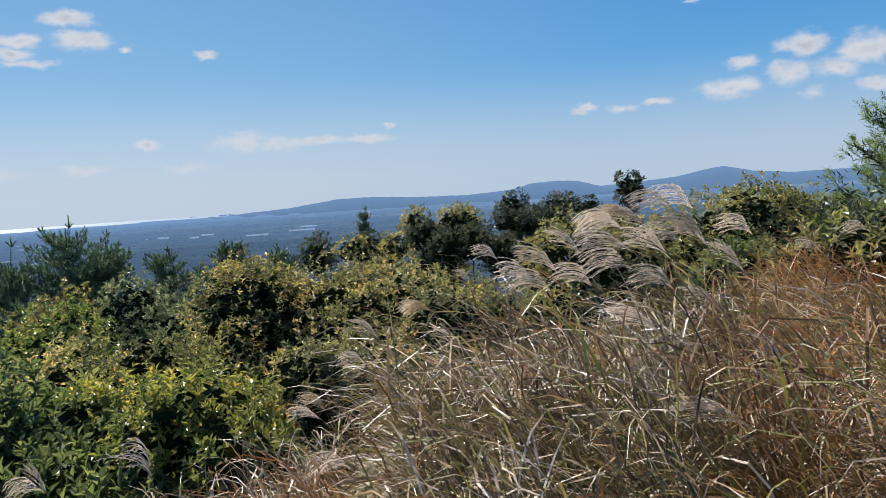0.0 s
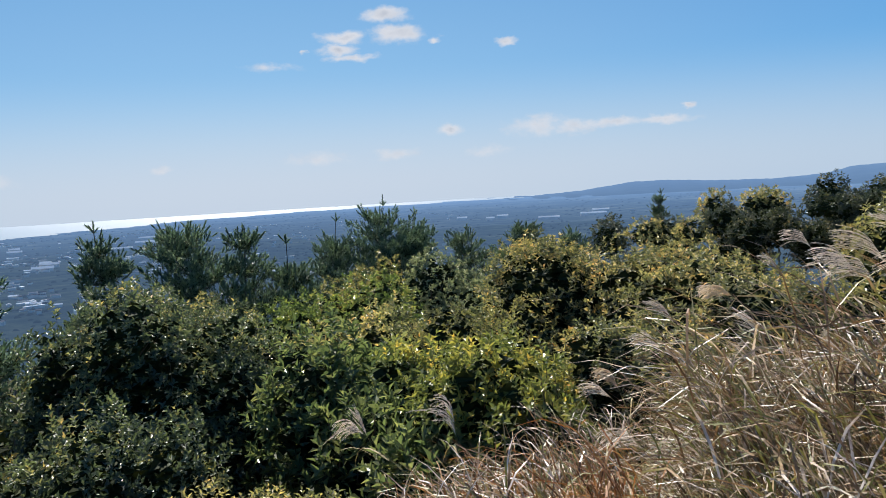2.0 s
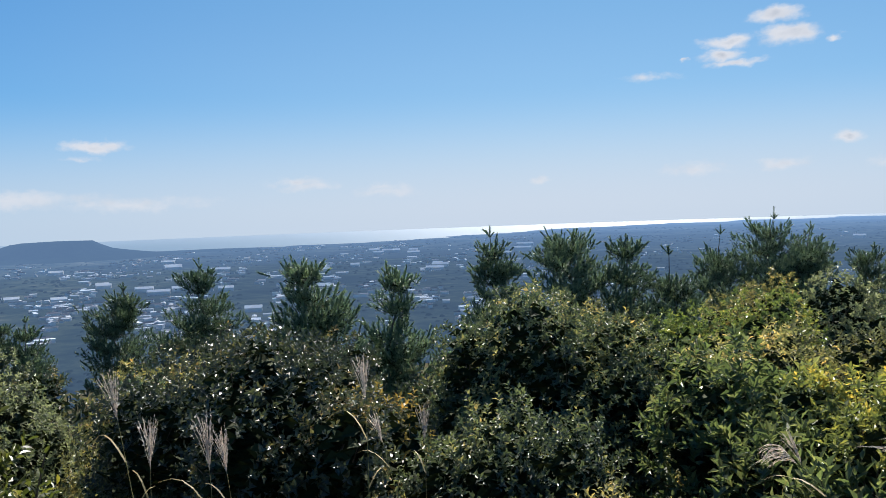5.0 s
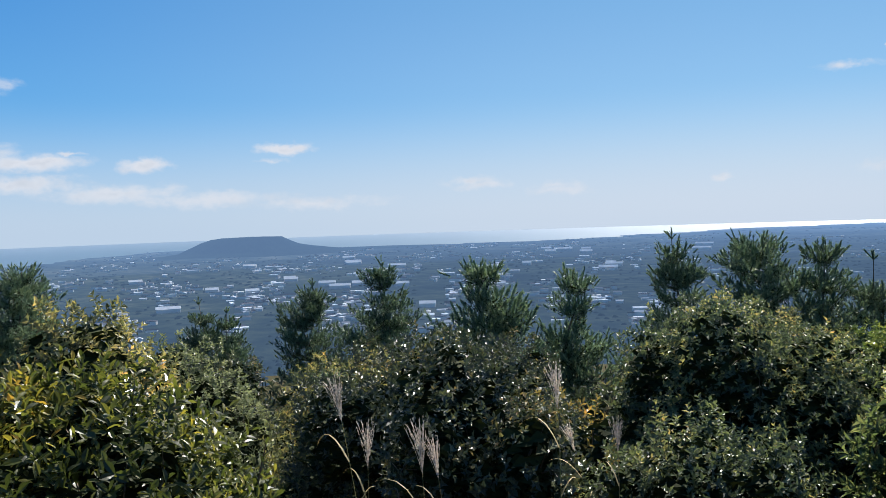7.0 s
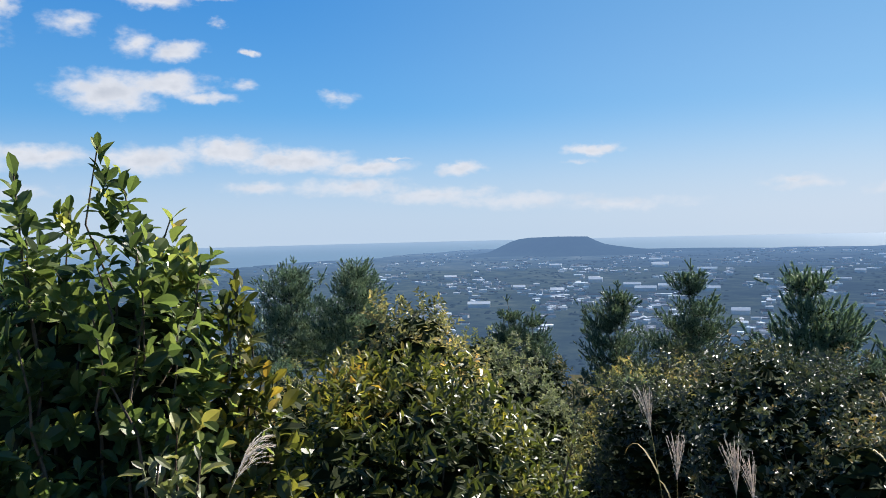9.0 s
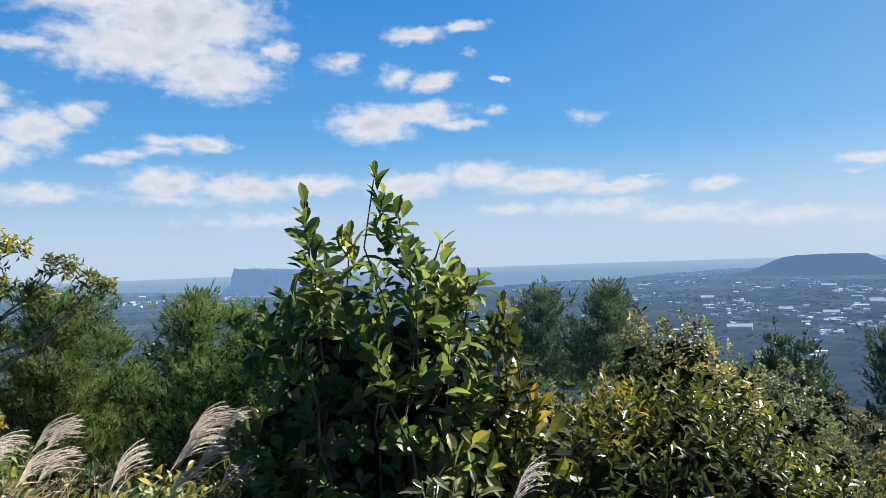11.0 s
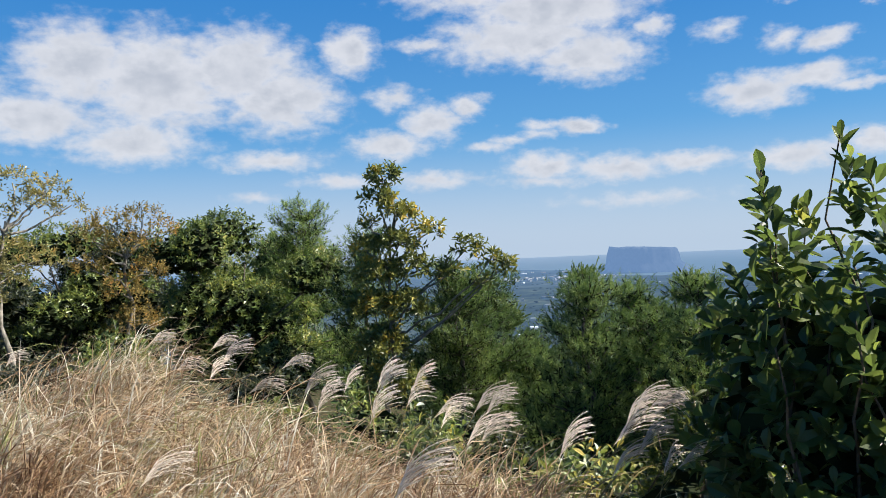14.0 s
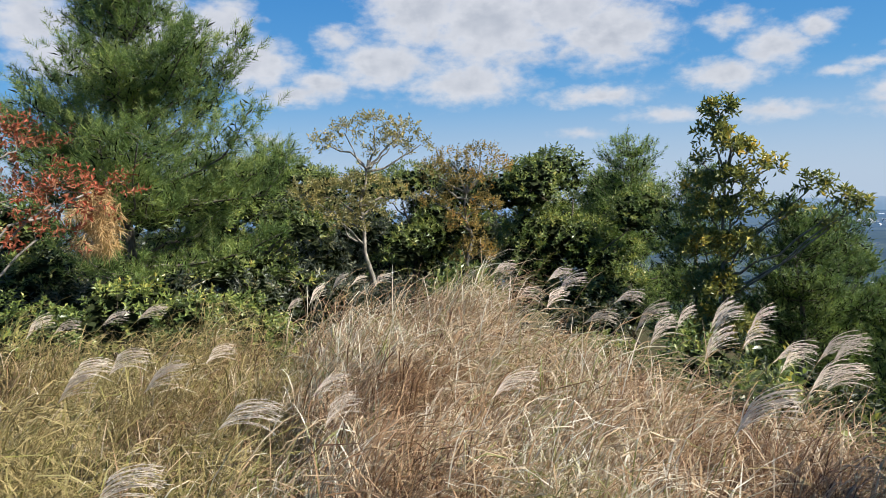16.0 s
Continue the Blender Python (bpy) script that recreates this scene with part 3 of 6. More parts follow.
def mesa(name, az, dist, top_half, base_half, depth, top_z, base_z, mat, label, category, tilt=0.0, cliff=False, steep=None, gentle=None):
    """A flat-topped hill or island: rings from its foot to its rim, seen across."""
    c = bearing(az) * dist
    across, along = bearing(az + 90), bearing(az)
    rng = np.random.RandomState(3)
    prof = [(1.0, 0.0), (0.9, 0.05), (0.75, 0.16), (0.6, 0.3), (0.44, 0.52), (0.3, 0.7), (0.2, 0.83), (0.1, 0.94), (0.04, 0.98), (0.0, 1.0)]
    if cliff:
        prof = [(1.0, 0.0), (0.85, 0.1), (0.6, 0.28), (0.25, 0.42), (0.15, 0.75), (0.05, 0.95), (0.0, 1.0)]
    m = 96
    ang = np.linspace(0, 2 * np.pi, m, endpoint=False)
    wob = 1 + 0.05 * np.sin(3 * ang + 1) + 0.03 * np.sin(7 * ang) + 0.015 * rng.randn(m)
    verts = []
    for k, h in prof + [(-0.5, 1.02), (-1.0, 1.03)]:
        half = (top_half + (base_half - top_half) * k) if k >= 0 else top_half * (1 + k)
        dep = depth * half / base_half
        u, w = np.cos(ang) * half * wob, np.sin(ang) * dep * wob
        if steep and k >= 0:
            # one flank falls steeply, the other runs out into a long shoulder
            side = 0.5 + 0.5 * np.cos(ang)
            h = np.interp(k, *zip(*steep)) * side + np.interp(k, *zip(*gentle)) * (1 - side)
        z = base_z + (top_z - base_z) * h + tilt * u * (np.asarray(h) > 0.5) + rng.randn(m) * ((0.022 if cliff else 0.006) * (top_z - base_z))
        verts.append(np.stack([c.x + across.x * u + along.x * w, c.y + across.y * u + along.y * w, z], 1))
    n = len(verts)
    i = (np.arange(n - 1)[:, None] * m + np.arange(m)[None, :]).ravel()
    j = (np.arange(n - 1)[:, None] * m + (np.arange(m)[None, :] + 1) % m).ravel()
    return whole(name, np.concatenate(verts), np.concatenate([np.stack([i, j, j + m], 1), np.stack([i, j + m, i + m], 1)]), mat, label, category, kind="structure", shade_smooth=True)


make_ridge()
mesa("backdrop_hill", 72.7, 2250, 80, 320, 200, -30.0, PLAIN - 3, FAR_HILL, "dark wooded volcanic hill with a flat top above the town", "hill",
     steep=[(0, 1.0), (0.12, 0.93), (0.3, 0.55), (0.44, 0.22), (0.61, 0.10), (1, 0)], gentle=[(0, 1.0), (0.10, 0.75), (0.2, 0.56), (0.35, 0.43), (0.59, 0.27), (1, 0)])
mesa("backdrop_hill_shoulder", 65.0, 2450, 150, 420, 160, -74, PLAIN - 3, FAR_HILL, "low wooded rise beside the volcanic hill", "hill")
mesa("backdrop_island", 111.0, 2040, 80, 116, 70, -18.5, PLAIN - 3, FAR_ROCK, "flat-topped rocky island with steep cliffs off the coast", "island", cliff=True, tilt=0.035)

# ---- plants: how they are made ----
UP = np.array([0.0, 0.0, 1.0])


def unit(v):
    return v / np.maximum(np.linalg.norm(v, axis=-1, keepdims=True), 1e-9)


def side_of(a):
    ref = np.where(np.abs(a[:, 2:3]) > 0.9, np.array([[1.0, 0, 0]]), UP[None])
    return unit(np.cross(a, ref))


def leaves(pile, base, way, normal, length, width, rich=False, curl=0.18, fold=0.22):
    """Folded, tipped leaf blades: two triangles each, or six where they are near."""
    n = len(base)
    side = np.cross(way, normal)
    L, W = length[:, None], width[:, None]
    if not rich:
        v = np.stack([base, base + way * L * 0.45 + side * W * 0.5 + normal * W * fold,
                      base + way * L - normal * L * curl, base + way * L * 0.45 - side * W * 0.5 + normal * W * fold], 1)
        f = np.array([[0, 1, 2], [0, 2, 3]])
    else:
        def edge(at, wide):
            drop = normal * (W * fold * (wide / 0.5) - L * curl * at ** 2)
            return base + way * L * at + side * W * wide + drop, base + way * L * at - side * W * wide + drop

        l1, r1 = edge(0.25, 0.30)
        l2, r2 = edge(0.55, 0.50)
        l3, r3 = edge(0.82, 0.38)
        v = np.stack([base, l1, l2, l3, base + way * L - normal * L * curl, r3, r2, r1, base + way * L * 0.5 - normal * L * curl * 0.25], 1)
        f = np.array([[i, (i + 1) % 8, 8] for i in range(8)])
    k = v.shape[1]
    pile.add(v.reshape(-1, 3), (f[None] + (np.arange(n) * k)[:, None, None]).reshape(-1, 3))


def sprigs(pile, rng, base, axis, length, count, leaf, slim, rich=False, spread=(75, 30)):
    """Leafy twigs: count leaves in a spiral up each axis, opener below, steeper at the tip."""
    n = len(base)
    u = side_of(axis)
    w = np.cross(axis, u)
    spin = rng.rand(n) * 6.28
    for j in range(count):
        s = (j + 0.5) / count
        th = spin + j * 2.4 + rng.randn(n) * 0.25
        ph = np.radians(spread[0] + (spread[1] - spread[0]) * s + rng.randn(n) * 10)
        radial = np.cos(th)[:, None] * u + np.sin(th)[:, None] * w
        c, sn = np.cos(ph)[:, None], np.sin(ph)[:, None]
        way, normal = axis * c + radial * sn, axis * sn - radial * c
        size = leaf * (0.75 + 0.5 * rng.rand(n)) * (0.8 + 0.3 * np.sin(s * 3.1))
        leaves(pile, base + axis * (length * s)[:, None], unit(way), unit(normal), size, size * slim * (0.85 + 0.3 * rng.rand(n)), rich)


def tube(pile, pts, radii, sides=5):
    pts, radii = np.asarray(pts, float), np.asarray(radii, float)
    k = len(pts)
    tang = unit(np.gradient(pts, axis=0))
    u = side_of(tang)
    w = np.cross(tang, u)
    a = np.linspace(0, 2 * np.pi, sides, endpoint=False)
    ring = pts[:, None] + radii[:, None, None] * (np.cos(a)[None, :, None] * u[:, None] + np.sin(a)[None, :, None] * w[:, None])
    i = (np.arange(k - 1)[:, None] * sides + np.arange(sides)[None]).ravel()
    j = (np.arange(k - 1)[:, None] * sides + (np.arange(sides)[None] + 1) % sides).ravel()
    pile.add(ring.reshape(-1, 3), np.concatenate([np.stack([i, j, j + sides], 1), np.stack([i, j + sides, i + sides], 1)]))


def bough(rng, a, b, bend=0.15, n=6):
    a, b = np.asarray(a, float), np.asarray(b, float)
    s = np.linspace(0, 1, n)[:, None]
    span = np.linalg.norm(b - a)
    off = rng.randn(3) * bend * span
    return a + (b - a) * s + off * np.sin(s * np.pi) + rng.randn(n, 3) * 0.02 * span * (s > 0) * (s < 1)


def on_sphere(rng, n, low=-0.5):
    z = low + (1 - low) * rng.rand(n)
    a = rng.rand(n) * 2 * np.pi
    r = np.sqrt(1 - z * z)
    return np.stack([r * np.cos(a), r * np.sin(a), z], 1)


def crown(pile, inner, twigs, rng, lobes, leaf, slim, per_m2, count, sprig_len, rich=False, upward=0.5, core=True, low=-0.45, gap=0.25):
    """Leaf masses round uneven lobes, with gaps, depths darkened by painted shade, and shoots at the outline."""
    C = np.array([l[0] for l in lobes], float)
    R = np.array([l[1] for l in lobes], float)
    for c, r in zip(C, R):
        area = 6.5 * (r[0] * r[1] * r[2]) ** (2 / 3)
        n = int(area * per_m2)
        d = on_sphere(rng, n, low)
        hole = np.sin(d[:, 0] * 7 + c[0] * 9) * np.sin(d[:, 1] * 8 + c[1] * 7) * np.sin(d[:, 2] * 6 + c[2] * 5)
        depth = 1.02 - 0.34 * rng.rand(n) ** 1.6 - 0.35 * (hole > 0.3) * rng.rand(n)
        p = c + d * r * depth[:, None] * (1 + 0.10 * np.sin(d[:, :1] * 9 + d[:, 1:2] * 7 + c[0] * 5))
        inside = np.zeros(n, bool)
        for c2, r2 in zip(C, R):
            if c2 is not c:
                inside |= (((p - c2) / r2) ** 2).sum(1) < 0.55
        keep = ~inside & (rng.rand(n) > gap * (hole > 0.42))
        p, d = p[keep], d[keep]
        axis = unit(unit(d / r) * (1 - upward) + UP * upward + rng.randn(len(p), 3) * 0.28)
        sprigs(pile, rng, p, axis, sprig_len * (0.6 + 0.9 * rng.rand(len(p))), count, leaf, slim, rich)
        # big leaves inside block light; their near-black colour paints the shade of the depths
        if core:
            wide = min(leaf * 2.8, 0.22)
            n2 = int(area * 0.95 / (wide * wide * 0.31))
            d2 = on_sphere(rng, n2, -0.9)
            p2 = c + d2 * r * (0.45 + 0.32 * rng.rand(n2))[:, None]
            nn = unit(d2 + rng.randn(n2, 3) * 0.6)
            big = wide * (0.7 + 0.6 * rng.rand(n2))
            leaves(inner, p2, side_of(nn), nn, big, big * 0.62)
        for q, a in zip(p[::34], axis[::34]):
            mid = c + (q - c) * 0.3
            tube(twigs, bough(rng, mid - [0, 0, r[2] * 0.2], q + a * sprig_len * 0.6, 0.1, 3), np.linspace(0.011, 0.0025, 3) * (leaf / 0.08), 3)


def lumps(rng, width, depth, height, low, n):
    """Lobes that heap up into an uneven dome, from low to height."""
    out = []
    span = height - low
    out.append(((0, 0, low + span * 0.42), (width * 0.38, depth * 0.38, span * 0.5)))
    for i in range(n):
        a = i * 2.4 + rng.rand() * 0.8
        k = 0.16 + 0.19 * rng.rand()
        r = (0.11 + 0.08 * rng.rand())
        z = low + span * (0.22 + 0.62 * rng.rand() * (1.25 - 1.6 * k))
        rz = span * (0.16 + 0.12 * rng.rand())
        out.append(((np.cos(a) * width * k, np.sin(a) * depth * k, min(z, height - rz)), (width * r, depth * r, rz)))
    return out


def make_shrub(name, x, y, top, width, mat, label, leaf=0.075, slim=0.42, seed=0, dens=110, rich=False, n_lobes=8, sink=0.0, count=8, category="shrub", upward=0.45,
               depth=None, group="shrubs on the slope", low_share=0.12, shoots=0, sprig_len=0.15):
    rng = np.random.RandomState(seed)
    base = float(ground_z(x, y)) - sink
    h = max(top - base, 0.5)
    ob = thing(name, x, y, label, category, group, z=base)
    p, tw, inn = Pile(), Pile(), Pile()
    lobes = lumps(rng, width, depth or width * 0.9, h, h * low_share, n_lobes)
    crown(p, inn, tw, rng, lobes, leaf, slim, dens, count, sprig_len, rich, upward)
    for c, r in lobes:
        tr = Pile()
        tube(tr, bough(rng, (rng.randn() * 0.05, rng.randn() * 0.05, -0.1), np.array(c) + [0, 0, r[2] * 0.2], 0.1, 7), np.linspace(0.035, 0.010, 7) * (0.6 + h * 0.12), 5)
        part("stem", *tr.arrays(), BARK, ob, shade_smooth=True)
    for i in range(shoots):
        a, k = rng.rand() * 6.28, rng.rand() ** 0.5 * 0.36
        foot = np.array([np.cos(a) * width * k, np.sin(a) * width * k, h * (0.72 - 0.5 * k)])
        ln = 0.25 + 0.35 * rng.rand()
        ax = unit(np.array([[rng.randn() * 0.2, rng.randn() * 0.2, 1.0]]))
        sprigs(p, rng, foot[None], ax, np.array([ln]), 13, leaf * 1.05, slim, rich, (70, 22))
        tube(tw, [foot, foot + ax[0] * ln * 0.5, foot + ax[0] * ln], [0.008, 0.006, 0.003], 4)
    part("twig_mass", *tw.arrays(), TWIG, ob, kind="stuff")
    part("inner_foliage", *inn.arrays(), LEAF_PAINTED_SHADE, ob, kind="stuff")
    part("crown", *p.arrays(), mat, ob)
    return ob


def needles(pile, rng, base, axis, shoot, needle, count, open_deg=52, thick=0.007, core=0.0, middle=None):
    """Bottle-brush pine shoots: thin blades all round each axis, over a dense middle."""
    n = len(base)
    u = side_of(axis)
    w = np.cross(axis, u)
    if core:
        rings = []
        for at, wide in ((0.08, 0.75), (0.85, 0.85)):
            for j in range(3):
                th = j * 2.094 + at * 1.2 + rng.rand(n)[:, None] * 0.7
                rings.append(base + axis * (shoot * (at + 0.12 * rng.rand(n)))[:, None] + (np.cos(th) * u + np.sin(th) * w) * (core * wide * (0.75 + 0.5 * rng.rand(n)))[:, None])
        v = np.stack(rings + [base + axis * (shoot * 1.08)[:, None]], 1)
        f = np.array([[j, (j + 1) % 3, 3 + (j + 1) % 3] for j in range(3)] + [[j, 3 + (j + 1) % 3, 3 + j] for j in range(3)] + [[6, 3 + j, 3 + (j + 1) % 3] for j in range(3)])
        middle.add(v.reshape(-1, 3), (f[None] + (np.arange(n) * 7)[:, None, None]).reshape(-1, 3))
    for j in range(count):
        s = (j + 0.5) / count
        th = j * 2.4 + rng.rand(n) * 1.5
        ph = np.radians(open_deg - 26 * s + rng.randn(n) * 9)
        rad = np.cos(th)[:, None] * u + np.sin(th)[:, None] * w
        way = axis * np.cos(ph)[:, None] + rad * np.sin(ph)[:, None]
        b = base + axis * (shoot * s)[:, None]
        ln = needle * (0.75 + 0.45 * rng.rand(n))[:, None]
        sd = np.cross(way, rng.randn(n, 3))
        sd = unit(sd) * thick
        v = np.stack([b - sd, b + sd, b + way * ln], 1)
        pile.add(v.reshape(-1, 3), np.arange(3 * n).reshape(-1, 3))


def make_pine(name, x, y, top, width, mat, label, seed=0, whorls=9, low=0.25, needle=0.10, shoot=0.30, count=16, core=0.020, loose=0.2, group="pines on the slope", z=None, thick=0.006, per_m=5.0, joined=False, crown_m=None, open_deg=54, full=0.95, tip=0.07, lift=20, curve=0.14, clumps=2.6, puff=0.10, boughs=(6, 9), fill_m=85):
    """A pine: a straight leader, whorls of boughs that turn up, and upright needle brushes at their ends."""
    rng = np.random.RandomState(seed)
    base = float(ground_z(x, y)) if z is None else z
    h = max(top - base, 1.5)
    if crown_m:
        low = max(low, 1 - crown_m / h)
    ob = thing(name, x, y, label, "pine tree", group, z=base)
    tr, tw, p, inn, all_b = Pile(), Pile(), Pile(), Pile(), Pile()
    bases, axes = [], []
    trunk = bough(rng, (0, 0, -0.2), (rng.randn() * 0.015 * h, rng.randn() * 0.015 * h, h - shoot * 0.9), 0.015, 12)
    tube(tr, trunk, np.linspace(0.016 * h ** 0.8 + 0.03, 0.010, 12), 7)
    part("trunk", *tr.arrays(), BARK, ob, shade_smooth=True)
    radius = width * 0.5
    for wv in range(whorls):
        s = low + (0.97 - low) * ((wv + 0.3 * rng.rand()) / whorls) ** 0.95
        foot = np.array([np.interp(s, np.linspace(0, 1, 12), trunk[:, i]) for i in range(3)])
        share = (1 - s) / (1 - low)
        for b in range(rng.randint(*boughs)):
            a = b * 6.28 / 7 + rng.rand() * 0.9 + wv
            ln = max(radius * (tip + (1.05 - tip) * share ** full) * (0.6 + 0.5 * rng.rand()), 0.12)
            rise = np.radians(2 + lift * (1 - share) + rng.randn() * 9)
            end = foot + np.array([np.cos(a) * np.cos(rise), np.sin(a) * np.cos(rise), np.sin(rise)]) * ln
            path = bough(rng, foot, end, 0.06, 6)
            path[:, 2] += np.linspace(0, 1, 6) ** 2.5 * (0.05 + ln * curve)
            bo = all_b if joined else Pile()
            tube(bo, path[::2] if joined else path, np.linspace(0.008 + 0.010 * ln, 0.005, 3 if joined else 6), 3 if joined else 4)
            if not joined:
                part("bough", *bo.arrays(), BARK, ob)
            # needle brushes stand in clumps on side twigs, with gaps between them
            nc = 2 + int(ln * clumps)
            q = 0.28 + 0.72 * (np.arange(nc) + rng.rand(nc)) / nc
            on = np.stack([np.interp(q, np.linspace(0, 1, 6), path[:, i]) for i in range(3)], 1)
            side = np.array([-np.sin(a), np.cos(a), 0.0])
            mid = on + side * ((np.arange(nc) % 2 * 2 - 1) * (0.03 + 0.30 * ln * (1.12 - q)) * (0.4 + 0.8 * rng.rand(nc)))[:, None] + np.array([np.cos(a) * 0.05, np.sin(a) * 0.05, 0.06])
            for u, t in zip(on[::3 if joined else 1], mid[::3 if joined else 1]):
                tube(tw, [u, (u + t) / 2 + np.array([0, 0, 0.02]), t], [0.008, 0.006, 0.004], 3)
            k = max(3, int(per_m * ln / nc))
            m = nc * k
            off = rng.randn(m, 3) * np.array([puff, puff, puff * 0.5])
            tips = np.repeat(mid, k, 0) + off
            bases += [tips, path[-1:]]
            axes += [off * 3.0 + np.array([np.cos(a) * (0.2 + loose), np.sin(a) * (0.2 + loose), 1.0]) + rng.randn(m, 3) * loose, np.array([[np.cos(a) * 0.45, np.sin(a) * 0.45, 1.0]])]
            # loose needles fill the bough: green outside, within a near-black colour that paints shade
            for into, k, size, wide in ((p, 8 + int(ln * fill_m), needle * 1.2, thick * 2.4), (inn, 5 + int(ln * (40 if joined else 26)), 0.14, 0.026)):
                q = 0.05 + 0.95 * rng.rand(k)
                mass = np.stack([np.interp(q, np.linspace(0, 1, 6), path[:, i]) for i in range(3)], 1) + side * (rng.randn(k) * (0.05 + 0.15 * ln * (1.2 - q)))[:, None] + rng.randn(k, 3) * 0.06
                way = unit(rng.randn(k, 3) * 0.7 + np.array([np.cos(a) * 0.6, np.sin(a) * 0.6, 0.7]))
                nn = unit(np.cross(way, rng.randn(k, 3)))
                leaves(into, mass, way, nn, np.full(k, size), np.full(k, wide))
    bases.append(trunk[-1:] - np.array([[0, 0, 0.02]]))
    axes.append(np.array([[0.0, 0, 1.0]]))
    for i in range(4):
        a = i * 1.57 + rng.rand()
        bases.append(trunk[-1:] - np.array([[0, 0, 0.12]]))
        axes.append(np.array([[np.cos(a) * 0.8, np.sin(a) * 0.8, 1.0]]))
    bases, axes = np.concatenate(bases), unit(np.concatenate(axes))
    n = len(bases)
    needles(p, rng, bases, axes, shoot * (0.6 + 0.6 * rng.rand(n) ** 2 + 0.6 * (rng.rand(n) > 0.92)), needle, count, open_deg, thick, core, p)
    if joined:
        part("bough_mass", *all_b.arrays(), BARK, ob, kind="stuff")
    part("twig_mass", *tw.arrays(), BARK, ob, kind="stuff")
    part("inner_foliage", *inn.arrays(), LEAF_PAINTED_SHADE, ob, kind="stuff")
    part("crown", *p.arrays(), mat, ob)
    return ob


def blades(pile, rng, foot, length, wind, width=0.007, seg=3, lean=(20, 95), wild=1.0):
    """Grass blades that rise from their sheaths, arch over with the wind and taper to a point."""
    n = len(foot)
    head = wind + rng.randn(n) * wild
    out = np.stack([np.cos(head), np.sin(head), np.zeros(n)], 1)
    across = np.stack([-np.sin(head), np.cos(head), np.zeros(n)], 1)
    lean0, lean1 = np.radians(lean[0] * (0.2 + 1.6 * rng.rand(n))), np.radians(lean[1] * (0.5 + 0.9 * rng.rand(n)))
    power = 0.9 + 0.9 * rng.rand(n)
    twist = rng.randn(n) * 0.9
    w = width * (0.42 + 0.6 * rng.rand(n))
    at = foot
    pts = []
    for k in range(seg + 1):
        s = k / seg
        th = lean0 + (lean1 - lean0) * s ** power
        if k:
            at = at + (UP * np.cos(th)[:, None] + out * np.sin(th)[:, None] + across * (0.2 * twist * s)[:, None]) * (length / seg)[:, None]
        tw = (twist * s)[:, None]
        side = (across * np.cos(tw) + UP * np.sin(tw)) * w[:, None]
        wd = min(1.0, 0.6 + s) * (1 - s ** 2.2)
        pts += [at - side * wd, at + side * wd] if k < seg else [at]
    v = np.stack(pts, 1)
    f = []
    for k in range(seg - 1):
        f += [[2 * k, 2 * k + 1, 2 * k + 3], [2 * k, 2 * k + 3, 2 * k + 2]]
    f += [[2 * seg - 2, 2 * seg - 1, 2 * seg]]
    m = v.shape[1]
    pile.add(v.reshape(-1, 3), (np.array(f)[None] + (np.arange(n) * m)[:, None, None]).reshape(-1, 3))


WIND = bearing(72)


def tussocks(pile, rng, az, dist, n, per, spread, tall, width, limp=1.0):
    """Tussocks in a sector: fountains of long arching blades, with shorter leaves set along the culms."""
    a = np.radians(az[0] + (az[1] - az[0]) * rng.rand(n))
    d = np.sqrt(dist[0] ** 2 + (dist[1] ** 2 - dist[0] ** 2) * rng.rand(n))
    cx, cy = -np.sin(a) * d, np.cos(a) * d
    swell = 1 + 0.16 * np.sin(cx * 1.9 + 0.7) * np.cos(cy * 1.6) + 0.10 * np.sin(cx * 4.3) * np.sin(cy * 3.7)
    high = tall * swell * (0.78 + 0.36 * rng.rand(n))
    blow = math.atan2(WIND.y, WIND.x) + rng.randn(n) * 0.35
    for share, start, long, lean, wild, wide in ((0.18, 0.0, 1.05, (8, 66), 0.7, 0.9), (0.60, 0.95, 0.48, (18, 128), 0.95, 1.0), (0.22, 0.62, 0.45, (28, 145), 1.8, 0.9)):
        k = max(int(per * share), 3)
        h = np.repeat(high, k)
        up = h * start * rng.rand(n * k) ** 0.42
        x = np.repeat(cx, k) + rng.randn(n * k) * spread * (0.55 + 0.7 * up) + WIND.x * 0.2 * up
        y = np.repeat(cy, k) + rng.randn(n * k) * spread * (0.55 + 0.7 * up) + WIND.y * 0.2 * up
        foot = np.stack([x, y, ground_z(x, y) + up - 0.03], 1)
        blades(pile, rng, foot, h * long * (0.6 + 0.55 * rng.rand(n * k)), np.repeat(blow, k), width * wide, 4, (lean[0], lean[1] * limp), wild)


def leaf_blanks(rng, slim, mat):
    """Four leaf meshes one metre long, to be shared by the leaves of a shrub; each has its own fold and curl."""
    out = []
    for i in range(4):
        p = Pile()
        leaves(p, np.zeros((1, 3)), np.array([[0.0, 1, 0]]), UP[None], np.ones(1), np.array([slim * (0.85 + 0.1 * i)]), True, 0.10 + 0.07 * i, 0.12 + 0.06 * i)
        me = mesh_of("leaf", *p.arrays())
        me.materials.append(mat)
        out.append(me)
    return out


